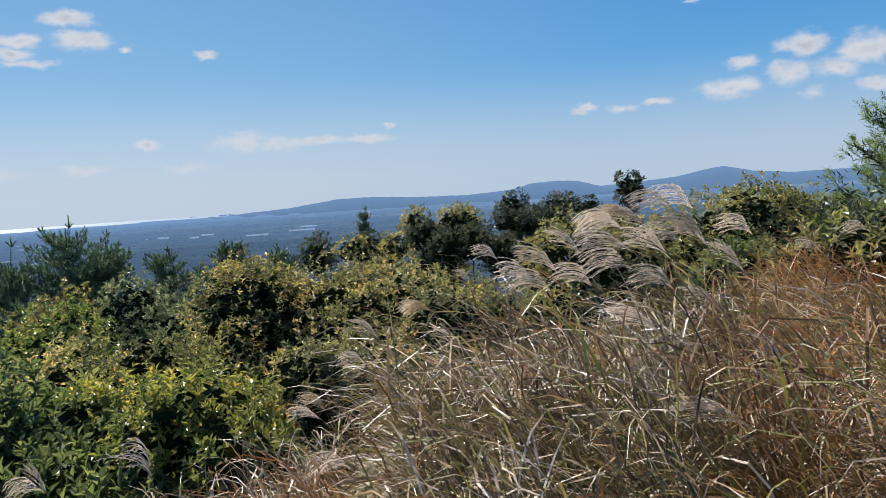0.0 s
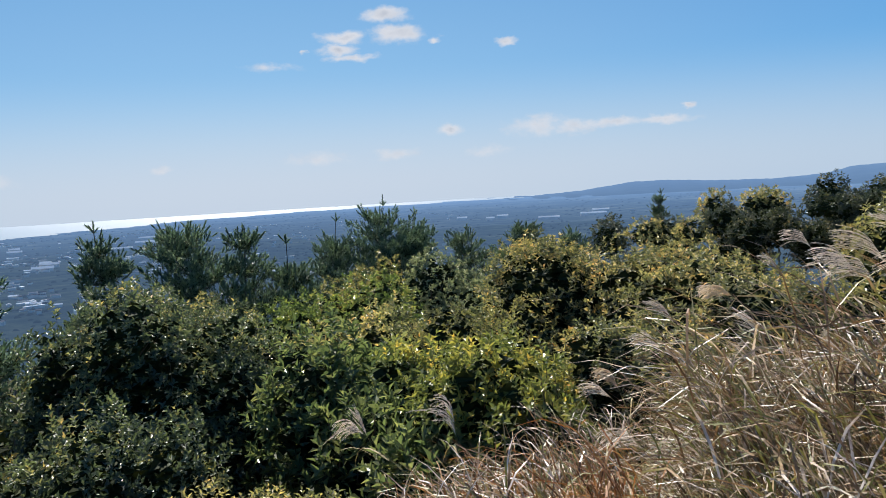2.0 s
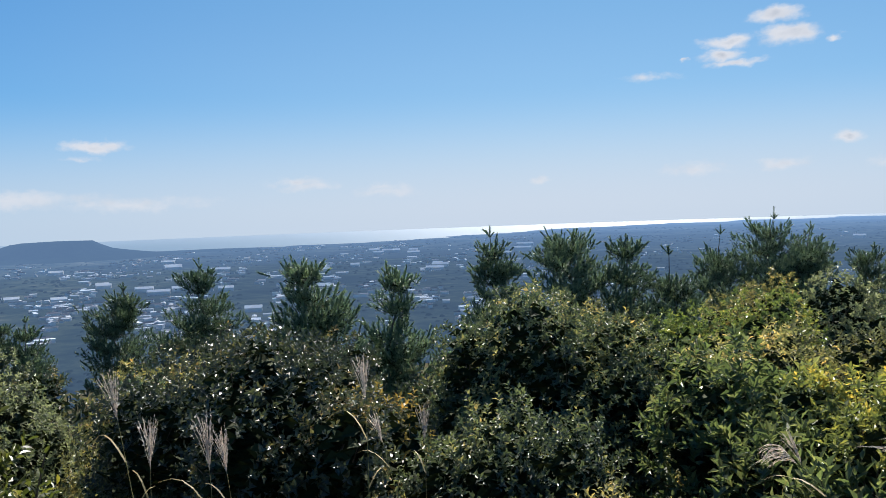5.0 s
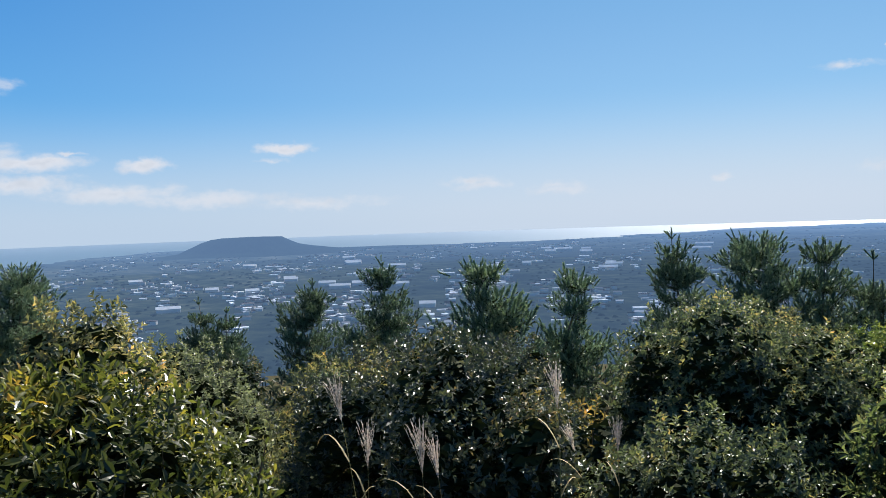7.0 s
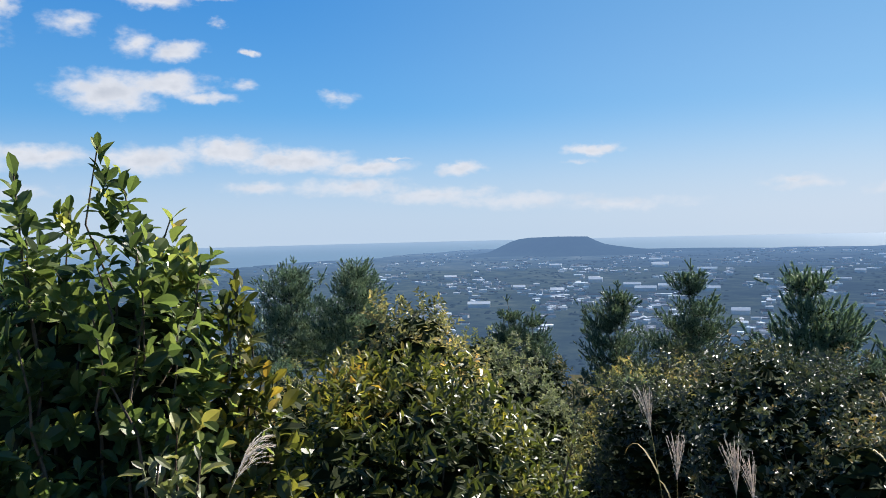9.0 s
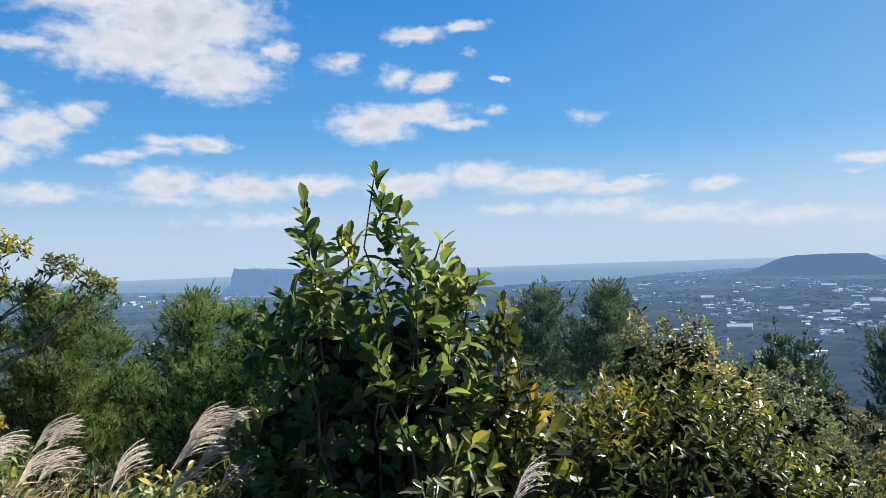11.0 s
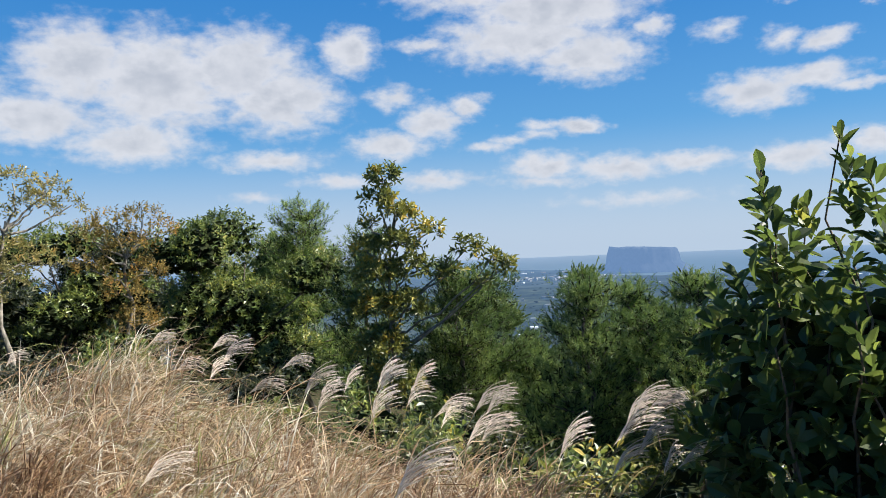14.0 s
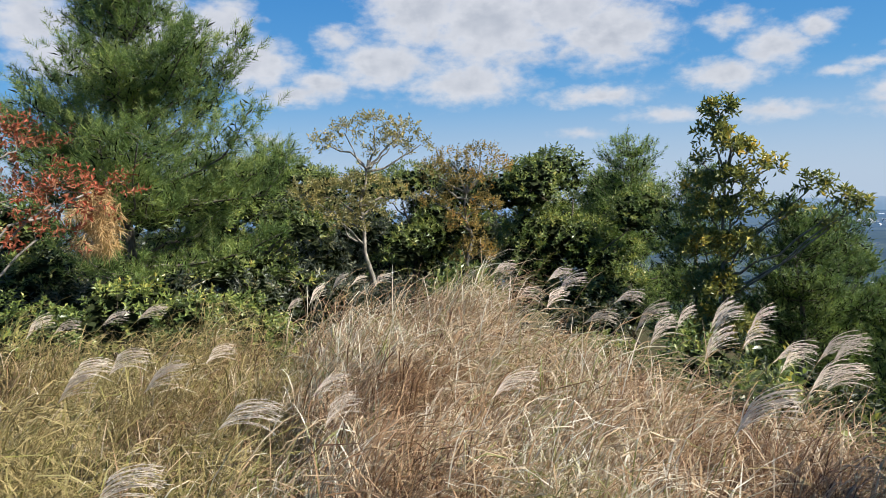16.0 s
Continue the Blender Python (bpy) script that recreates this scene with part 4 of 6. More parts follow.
def shoot_leaves(ob, blanks, rng, base, axis, length, count, size, spread):
    """Single leaves in a spiral up a shoot, opener below and steeper at its tip."""
    u = side_of(axis[None])[0]
    w = np.cross(axis, u)
    spin = rng.rand() * 6.28
    for j in range(count):
        at = (j + 0.5) / count
        th, ph = spin + j * 2.4 + rng.randn() * 0.3, math.radians(spread[0] + (spread[1] - spread[0]) * at + rng.randn() * 12)
        radial = math.cos(th) * u + math.sin(th) * w
        way, normal = axis * math.cos(ph) + radial * math.sin(ph), axis * math.sin(ph) - radial * math.cos(ph)
        k = size * (0.7 + 0.55 * rng.rand()) * (0.8 + 0.3 * math.sin(at * 3.1))
        lf = new("leaf", blanks[rng.randint(4)])
        lf.parent = ob
        m = Matrix((np.cross(way, normal), way, normal)).transposed().to_4x4()
        lf.matrix_basis = Matrix.Translation(Vector(base + axis * (length * at))) @ m @ Matrix.Scale(k, 4)


def make_shooting_shrub(x, y, tips, body_lobes, mat, label, leaf, slim, seed, dens, single=None):
    """A near shrub: tall leafy shoots to the given tips over a dense lower body."""
    rng = np.random.RandomState(seed)
    base = float(ground_z(x, y))
    ob = thing("shrub", x, y, label, "shrub", "shrubs on the slope", z=base)
    p, tw, inn = Pile(), Pile(), Pile()
    off = np.array([x, y, base])
    crown(p, inn, tw, rng, [(np.array(c) - off, r) for c, r in body_lobes], leaf, slim, dens, 9, 0.16, True, 0.5)
    blanks = leaf_blanks(rng, slim, single)
    for tx, ty, tz, long in tips:
        tip = np.array([tx, ty, tz]) - off
        foot = np.array([tip[0] * 0.45, tip[1] * 0.45, 0.0])
        path = bough(rng, foot, tip, 0.03, 10)
        st = Pile()
        tube(st, path, np.linspace(0.014, 0.003, 10), 5)
        part("stem", *st.arrays(), TWIG, ob, shade_smooth=True)
        ax = unit((path[-1] - path[-3])[None])
        start = tip - ax[0] * long
        k = int(long * 30)
        shoot_leaves(ob, blanks, rng, start, ax[0], long, k, leaf * 1.08, (72, 18))
        for j in range(int(long * 12)):
            q = rng.rand()
            at = start + ax[0] * long * q * 0.75
            aa = unit(ax + rng.randn(1, 3) * 0.55)
            if j % 2:
                sprigs(p, rng, at[None], aa, np.array([0.08 + 0.10 * (1 - q)]), 5, leaf * (0.8 + 0.3 * rng.rand()), slim, True)
            else:
                shoot_leaves(ob, blanks, rng, at, aa[0], 0.08 + 0.10 * (1 - q), 5, leaf * (0.8 + 0.3 * rng.rand()), (75, 30))
    part("twig_mass", *tw.arrays(), TWIG, ob, kind="stuff")
    part("inner_foliage", *inn.arrays(), LEAF_PAINTED_SHADE, ob, kind="stuff")
    part("crown", *p.arrays(), mat, ob)
    return ob

# ---- pines and tall trees ----
PINE_LABEL = "dark green pine with upright needle brushes on rising boughs"
# x, y, top, width, whorls
PINES_WEST = [
    (-13.4, 28.5, 1.3, 6.0, 9), (-8.9, 32.3, 0.1, 3.6, 8), (-7.5, 35.7, -0.4, 3.6, 8), (-11.4, 32.6, 0.0, 3.6, 8),
    (-14.5, 18.4, 1.1, 5.0, 10), (-15.95, 16.4, 1.2, 2.8, 9), (-15.45, 12.6, 0.5, 2.8, 9), (-14.6, 9.5, 0.7, 3.4, 10),
    (-25.6, 12.2, 0.4, 3.6, 9), (-26.5, 10.2, -0.2, 3.4, 9), (-35.5, 8.3, -1.4, 3.4, 8), (-35.1, 9.7, -1.8, 3.0, 8),
]
PINES_EAST = [
    (-30.4, 1.4, 0.7, 4.0, 9), (-32.4, -0.5, 0.75, 5.2, 9), (-34.3, 1.6, 0.6, 3.4, 8), (-24.0, -11.5, 1.0, 4.4, 11),
    (-25.6, -10.3, 0.5, 4.4, 11), (-29.1, -9.5, 0.5, 4.2, 10), (-21.0, -8.2, -0.6, 4.4, 10), (-22.5, -13.5, 0.2, 4.4, 10), (-19.5, -10.8, -0.9, 4.0, 10), (-12.2, 29.2, 0.9, 4.4, 8), (-14.9, 27.6, 0.8, 4.4, 8), (-13.3, 19.4, 0.8, 4.0, 9), (-12.6, 20.4, 0.5, 3.6, 9),
]
for i, (x, y, top, width, whorls) in enumerate(PINES_WEST + PINES_EAST):
    near = math.hypot(x, y) < 35
    make_pine("pine_tree", x, y, top, width * 1.12, NEEDLE_COOL if not 15 <= i <= 20 else NEEDLE_DEEP, PINE_LABEL, seed=20 + i, whorls=whorls, low=0.2, count=30 if near else 20, thick=0.0066 if near else 0.0095,
              per_m=17.0 if near else 11.0, joined=True, core=0.026 if near else 0.032, loose=0.45 if 15 <= i <= 20 else 0.24, crown_m=4.2 if i < 15 else 5.5, needle=0.09, shoot=0.25, open_deg=58, full=0.95, tip=0.08, lift=26, curve=0.20, clumps=3.0, puff=0.10, boughs=(7, 10), fill_m=130)

make_pine("pine_tree", 7.3, 12.7, 2.4, 4.4, NEEDLE, "bushy green pine at the edge of the clearing", seed=51, whorls=10, low=0.08, count=22, thick=0.0044, per_m=15.0, loose=0.3, shoot=0.17, needle=0.11, core=0.0, fill_m=130, open_deg=64, clumps=2.8, puff=0.11, full=0.7, lift=26, curve=0.2)
make_pine("pine_tree", 9.0, 13.6, 3.0, 4.4, NEEDLE, "bushy green pine at the edge of the clearing", seed=55, whorls=10, low=0.08, count=22, thick=0.0044, per_m=15.0, loose=0.3, shoot=0.17, needle=0.11, core=0.0, fill_m=130, open_deg=64, clumps=2.8, puff=0.11, full=0.7, lift=26, curve=0.2)
make_pine("pine_tree", -15.5, -15.3, 3.2, 4.2, NEEDLE, "green pine with a forked dark trunk behind the grass", seed=52, whorls=12, low=0.2, count=22, thick=0.0044, per_m=15.0, loose=0.3, shoot=0.17, needle=0.11, core=0.0, fill_m=130, open_deg=64, clumps=2.8, puff=0.11, full=0.7, lift=26, curve=0.2)
make_pine("pine_tree", -14.6, -9.6, 1.3, 4.6, NEEDLE_DEEP, "broad bushy green pine on the slope", seed=53, whorls=12, low=0.12, count=22, thick=0.0044, per_m=15.0, loose=0.3, shoot=0.17, needle=0.11, core=0.0, fill_m=130, open_deg=64, clumps=2.8, puff=0.11, full=0.7, lift=26, curve=0.2)
make_pine("pine_tree", -2.35, -11.75, 4.9, 5.4, NEEDLE, "tall full pine with bright green needle brushes", seed=54, whorls=11, low=0.28, count=38, thick=0.0032, per_m=34.0, loose=0.3, shoot=0.19, needle=0.105, core=0.0,
          full=0.85, tip=0.09, lift=34, curve=0.30, open_deg=66, clumps=3.2, puff=0.12, boughs=(5, 8), fill_m=300)


def make_tree(name, x, y, top, mat, label, lobes, seed, leaf=0.08, slim=0.45, dens=90, bark=BARK, forks=(), category="tree", count=8, rich=False, trunk_r=0.07, upward=0.4, core=True,
              gap=0.3, group="trees round the clearing"):
    """A tree by its lobes: each hangs on its own limb from the trunk; sizes are shares of the height."""
    rng = np.random.RandomState(seed)
    base = float(ground_z(x, y))
    h = top - base
    ob = thing(name, x, y, label, category, group, z=base)
    p, tw, tr, inn = Pile(), Pile(), Pile(), Pile()
    real = [((a * h, b * h, c * h), (r * h, r * h, rz * h)) for a, b, c, r, rz in lobes]
    crown(p, inn, tw, rng, real, leaf, slim, dens, count, 0.16, rich, upward, core=core, gap=gap)
    cx = np.mean([c[0] for c, r in real]) * 0.5
    trunk = bough(rng, (0, 0, -0.15), (cx, 0, h * 0.8), 0.05, 9)
    tube(tr, trunk, np.linspace(trunk_r, trunk_r * 0.25, 9), 7)
    for c, r in real:
        s = np.clip((c[2] - 0.5 * math.hypot(c[0], c[1]) - 0.5 * r[2]) / (0.8 * h), 0.15, 0.95)
        foot = np.array([np.interp(s, np.linspace(0, 1, 9), trunk[:, i]) for i in range(3)])
        li = Pile()
        tube(li, bough(rng, foot, c, 0.08, 7), np.linspace(trunk_r * 0.38, 0.010, 7), 5)
        part("limb", *li.arrays(), bark, ob, shade_smooth=True)
    part("trunk", *tr.arrays(), bark, ob, shade_smooth=True)
    part("twig_mass", *tw.arrays(), TWIG, ob, kind="stuff")
    if core:
        part("inner_foliage", *inn.arrays(), LEAF_PAINTED_SHADE, ob, kind="stuff")
    part("crown", *p.arrays(), mat, ob)
    return ob


def heap(rng, n, wide, low, high, r):
    return [(rng.uniform(-wide, wide), rng.uniform(-wide, wide), rng.uniform(low, high), r * rng.uniform(0.7, 1.3), r * rng.uniform(0.6, 1.0)) for _ in range(n)]


# the wood behind the grass
wood = np.random.RandomState(9)
WOOD = [
    (-6.1, -19.4, 2.8, LEAF_WOOD), (-10.1, -23.2, 2.9, LEAF_WOOD), (-8.3, -21.5, 2.6, LEAF_WOOD), (-4.3, -17.0, 2.6, LEAF_WOOD), (-12.3, -16.2, 2.6, LEAF_WOOD),
    (-12.9, -14.7, 2.4, LEAF_WOOD), (-11.4, -19.6, 2.6, LEAF_WOOD), (-7.4, -16.9, 1.9, LEAF_DARK), (-5.2, -14.6, 1.5, LEAF_WOOD), (-13.4, -20.2, 2.7, LEAF_DARK),
    (-1.2, -16.5, 2.4, LEAF_WOOD), (-16.8, -18.0, 2.2, LEAF_WOOD),
]
for i, (x, y, top, mat) in enumerate(WOOD):
    make_tree("broadleaf_tree", x, y, top, mat, "dense dark evergreen broadleaf tree behind the grass", heap(wood, 15, 0.33, 0.24, 0.92, 0.14), 70 + i, leaf=0.10, dens=52)
for i, (az, d, el) in enumerate([(105, 15.0, -3.6), (108.0, 13.5, -2.0), (112.0, 14.5, -2.4), (115.2, 13.6, -1.4), (119.5, 17.5, -7.0), (124.4, 16.0, -0.2), (130.5, 17.5, 2.2), (102, 14.0, -4.5)]):
    spot = bearing(az) * d
    make_pine("pine_tree", spot.x, spot.y, 1.6 + d * math.tan(radians(el)), 2.6, NEEDLE_DEEP, "bushy green pine below the grass", seed=100 + i, whorls=10, low=0.26, count=19, thick=0.005, per_m=14.0, joined=True, loose=0.3, shoot=0.18, needle=0.10, core=0.0, fill_m=130, open_deg=64, puff=0.10, full=0.7, lift=26, curve=0.2,
              group="pines below the grass", crown_m=4.2)
make_tree("slender_tree", -7.5, -14.3, 3.33, LEAF_GOLD, "slender tree with pale curved trunk and thin olive-gold crown",
          [(0.205, -0.089, 0.867, 0.045, 0.025), (0.112, -0.053, 0.919, 0.060, 0.028), (-0.001, 0.000, 0.950, 0.070, 0.030), (-0.108, 0.060, 0.922, 0.060, 0.030), (-0.179, 0.105, 0.859, 0.035, 0.020), (-0.062, 0.034, 0.849, 0.090, 0.020), (0.168, -0.075, 0.652, 0.100, 0.045), (0.054, -0.026, 0.685, 0.090, 0.035), (0.241, -0.102, 0.581, 0.075, 0.040), (0.128, -0.059, 0.527, 0.090, 0.040), (0.024, -0.012, 0.584, 0.075, 0.040), (-0.077, 0.042, 0.643, 0.060, 0.030), (0.283, -0.115, 0.669, 0.060, 0.035)],
          90, leaf=0.068, dens=190, bark=BARK_PALE, core=False, gap=0.5, trunk_r=0.07, upward=0.15)
make_tree("autumn_tree", -9.6, -14.1, 2.73, LEAF_RUST, "bushy tree turning gold and rust with bare twig tips",
          [(0.071, -0.046, 0.921, 0.074, 0.037), (-0.048, 0.033, 0.944, 0.080, 0.034), (-0.114, 0.082, 0.870, 0.057, 0.046), (0.123, -0.076, 0.824, 0.074, 0.040), (0.003, -0.002, 0.790, 0.097, 0.051), (0.151, -0.092, 0.711, 0.068, 0.043), (-0.064, 0.045, 0.674, 0.074, 0.057), (0.032, -0.021, 0.592, 0.091, 0.063), (-0.011, 0.008, 0.447, 0.097, 0.074), (-0.006, 0.004, 0.246, 0.115, 0.086), (0.146, -0.089, 0.881, 0.068, 0.034)],
          91, leaf=0.065, dens=150, bark=BARK_PALE, core=False, gap=0.5, upward=0.5)
make_tree("broadleaf_tree", -11.35, -9.15, 3.2, LEAF_TUFT, "tall leggy tree with tufted yellow-green leaves and a pale side limb",
          [(0.000, 0.000, 0.943, 0.039, 0.023), (0.014, -0.017, 0.876, 0.039, 0.019), (-0.024, 0.031, 0.828, 0.037, 0.019), (0.038, -0.045, 0.791, 0.020, 0.016), (-0.079, 0.109, 0.765, 0.027, 0.016),
           (-0.024, 0.030, 0.731, 0.057, 0.020), (0.045, -0.052, 0.722, 0.027, 0.019), (0.023, -0.028, 0.633, 0.053, 0.030), (-0.042, 0.056, 0.648, 0.046, 0.030), (0.041, -0.048, 0.528, 0.055, 0.039),
           (-0.032, 0.041, 0.527, 0.053, 0.039), (0.020, -0.024, 0.404, 0.064, 0.042), (-0.141, 0.216, 0.713, 0.027, 0.016), (-0.174, 0.283, 0.674, 0.025, 0.014), (-0.189, 0.316, 0.640, 0.023, 0.016),
           (-0.119, 0.175, 0.641, 0.025, 0.016), (-0.160, 0.253, 0.584, 0.018, 0.014), (0.000, 0.000, 0.280, 0.074, 0.043)],
          92, leaf=0.115, dens=260, core=False, bark=BARK_PALE, trunk_r=0.07, upward=0.35)
make_tree("maple_tree", -0.2, -8.2, 2.6, LEAF_RED, "small maple with red and rust autumn leaves",
          [(-0.42, 0, 0.735, 0.12, 0.035), (-0.30, 0.05, 0.70, 0.15, 0.045), (-0.14, -0.05, 0.72, 0.16, 0.05), (-0.22, 0, 0.86, 0.14, 0.04), (-0.05, 0, 0.92, 0.17, 0.05), (-0.26, 0.02, 0.60, 0.11, 0.03), (0.1, 0.1, 0.78, 0.2, 0.06), (0.3, 0, 0.68, 0.16, 0.05)],
          93, leaf=0.055, dens=110, bark=BARK_PALE, core=False, gap=0.6, trunk_r=0.04, upward=0.1)

# trees down the slope towards the ridge
for i, (x, y, top, w, mat) in enumerate([(7.0, 33.8, 1.5, 3.2, LEAF_DARK), (4.4, 42.3, 0.9, 5.0, LEAF_DARK), (2.2, 43.5, 0.8, 4.0, LEAF_DARK), (0.8, 45.5, 1.6, 2.2, LEAF_DARK), (-1.5, 45.5, 0.2, 3.6, LEAF_GREEN), (-6.0, 48.2, -0.2, 3.0, LEAF_DARK), (5.8, 40.5, 0.6, 4.6, LEAF_DARK), (3.2, 40.2, 0.5, 4.4, LEAF_DARK), (0.3, 41.5, 0.1, 4.2, LEAF_DARK), (-3.2, 44.0, -0.5, 4.0, LEAF_GREEN)]):
    make_tree("broadleaf_tree", x, y, top, mat, "dark evergreen tree on the lower slope", [(a * w / 8, b * w / 8, c, r * w / 3.6, rz * 1.2) for a, b, c, r, rz in heap(wood, 8, 0.6, 0.55, 0.93, 0.10)], 110 + i, leaf=0.16, dens=20, group="trees on the lower slope")
make_pine("pine_tree", -4.8, 50.3, 0.8, 2.4, NEEDLE_COOL, "slim pointed conifer on the lower slope", seed=60, whorls=12, low=0.5, count=20, thick=0.010, needle=0.12, joined=True)

# ---- shrubs on the slope ----
SHRUBS_SLOPE = [
    # x, y, top, width, leaves, lobes, label
    (-7.4, 8.7, 0.55, 3.4, LEAF_EVERGREEN, 12, "broad round evergreen shrub with olive leaf tips"),
    (-5.5, 5.7, -0.1, 1.9, LEAF_EVERGREEN, 9, "rounded evergreen shrub with small glossy leaves"),
    (-7.3, 13.6, 0.1, 3.2, LEAF_WOOD, 10, "yellow-green shrub lit from behind"),
    (-6.4, 18.3, 0.1, 3.6, LEAF_GREY, 11, "domed grey-green shrub on the slope"),
    (-9.2, 18.0, -0.1, 3.0, LEAF_OLIVE, 9, "olive shrub with rusty leaf tips"),
    (-2.2, 13.2, 0.7, 4.2, LEAF_GREEN, 13, "large green shrub with yellowing leaf tips"),
    (-0.2, 11.6, 0.5, 3.0, LEAF_GREEN, 10, "large green shrub with glossy leaves"),
    (-5.9, 3.7, 0.7, 1.7, LEAF_DARK, 9, "dark evergreen shrub with glossy leaves"),
    (-8.4, 4.2, 0.45, 2.6, LEAF_DARK, 12, "dense round dark evergreen shrub"),
    (-2.6, 8.6, -0.15, 2.2, LEAF_TUFT, 9, "yellow-green shrub with mottled leaves"),
    (-1.2, 9.2, 0.05, 2.0, LEAF_GREEN, 9, "green shrub with glossy leaves beside the grass"),
]
SHRUBS_LOWER = [
    (-16.0, 3.8, -0.4, 3.2, LEAF_GREY, 10, "grey-green shrub on the lower slope"),
    (-17.9, 4.2, -0.7, 3.0, LEAF_DARK, 9, "dark evergreen shrub on the lower slope"),
    (-8.1, 1.0, 1.0, 1.8, LEAF_GREEN, 9, "leggy green shrub with upright shoots"),
    (4.3, 12.8, 1.35, 3.4, LEAF_OLIVE, 11, "olive-brown shrub beside the clearing"),
    (6.5, 15.1, 1.2, 3.6, LEAF_GREY, 10, "green shrub at the edge of the wood"),
    (3.6, 10.3, 0.75, 1.7, LEAF_FRESH, 8, "bright green shrub behind the grass"),
    (6.2, 10.6, 1.1, 2.0, LEAF_FRESH, 8, "bright green shrub behind the grass"),
    (2.3, 12.6, 1.0, 2.6, LEAF_OLIVE, 9, "olive shrub behind the grass"),
    (-3.3, 10.6, 0.0, 2.2, LEAF_OLIVE, 8, "olive shrub with rusty tips among green shrubs"),
    (-5.6, 11.2, -0.1, 2.6, LEAF_GREEN, 9, "green shrub with glossy leaves on the slope"),
    (-9.4, 12.2, 0.1, 2.8, LEAF_GREEN, 9, "green shrub with yellowing tips on the slope"),
    (-10.6, 7.0, 0.0, 2.8, LEAF_DARK, 9, "dark evergreen shrub below the round shrub"),
    (-3.6, 5.4, -0.75, 1.5, LEAF_GREEN, 8, "low green shrub with glossy leaves"),
]
SHRUBS_STEEP = [
    (-12.2, 5.2, -0.3, 3.0, LEAF_OLIVE, 9, "olive shrub below the dark pines"),
    (-11.8, 0.8, 0.1, 3.0, LEAF_GREEN, 9, "green shrub on the steep slope"),
    (-6.6, 1.0, 0.5, 1.8, LEAF_GREEN, 8, "leafy green shrub behind the near shrub"),
    (-9.0, -1.8, -0.4, 2.6, LEAF_DARK, 9, "dark evergreen shrub on the steep slope"),
    (-7.6, -4.0, -0.8, 2.2, LEAF_DARK, 9, "dark evergreen shrub below the grass"),
    (-6.2, -2.2, -0.6, 1.8, LEAF_DARK, 8, "green shrub below the grass"),
    (-6.0, -6.6, 0.15, 1.5, LEAF_WOOD, 7, "yellow-green shrub behind the grass plumes"),
    (-4.7, -4.4, 0.35, 0.9, LEAF_FRESH, 6, "small bright green shrub among the plumes"),
    (-5.0, -7.5, 1.0, 1.0, LEAF_WOOD, 7, "upright yellow-green bush behind the grass"),
    (-2.0, -9.5, 0.95, 0.9, LEAF_WOOD, 6, "upright yellow-green bush at the edge of the wood"),
    (-2.8, -8.9, 0.7, 1.5, LEAF_WOOD, 9, "low yellow-green shrub at the edge of the grass"),
    (-0.9, -9.6, 0.8, 1.6, LEAF_WOOD, 8, "low yellow-green shrub at the edge of the grass"),
]
for i, (x, y, top, width, mat, n, label) in enumerate(SHRUBS_SLOPE + SHRUBS_LOWER + SHRUBS_STEEP):
    d = math.hypot(x, y)
    make_shrub("shrub", x, y, top, width * 1.22, mat, label, leaf=0.036 + 0.0026 * d, slim=0.55, seed=200 + i, dens=max(190 - 8.0 * d, 56), n_lobes=n + 6, rich=d < 5, count=7, sprig_len=0.09)
for i, (x, y, top, width) in enumerate([(-4.55, 8.3, 0.1, 2.3), (-3.6, 7.3, -0.3, 1.5), (-2.7, 6.6, -0.55, 1.3)]):
    make_shrub("shrub", x, y, top, width, LEAF_FRESH, "bright green shrub with upright shoots of large leaves", leaf=0.12, slim=0.42, seed=280 + i, dens=48, n_lobes=9, count=8, shoots=40, rich=False, sprig_len=0.16)
for i, (x, y, top, width) in enumerate([(-2.25, 7.3, 0.28, 1.7), (-3.15, 7.9, 0.05, 1.5), (-1.75, 6.6, -0.05, 1.1)]):
    make_shrub("shrub", x, y, top, width, LEAF_TUFT, "sunlit yellow-green shrub with bronze leaves behind the grass", leaf=0.075, slim=0.5, seed=290 + i, dens=95, n_lobes=11, count=7, shoots=8, sprig_len=0.11)
make_shrub("dry_shrub", -7.4, 5.8, -0.2, 1.5, LEAF_RUST, "half-bare shrub with rust-brown leaves and grey twigs", leaf=0.07, seed=240, dens=28, n_lobes=8)
make_shrub("shrub", -4.72, 0.66, 0.95, 2.0, LEAF_YELLOW, "near shrub with narrow yellow-green leaves", leaf=0.066, slim=0.40, seed=241, dens=175, n_lobes=18, rich=True, count=8, shoots=9)
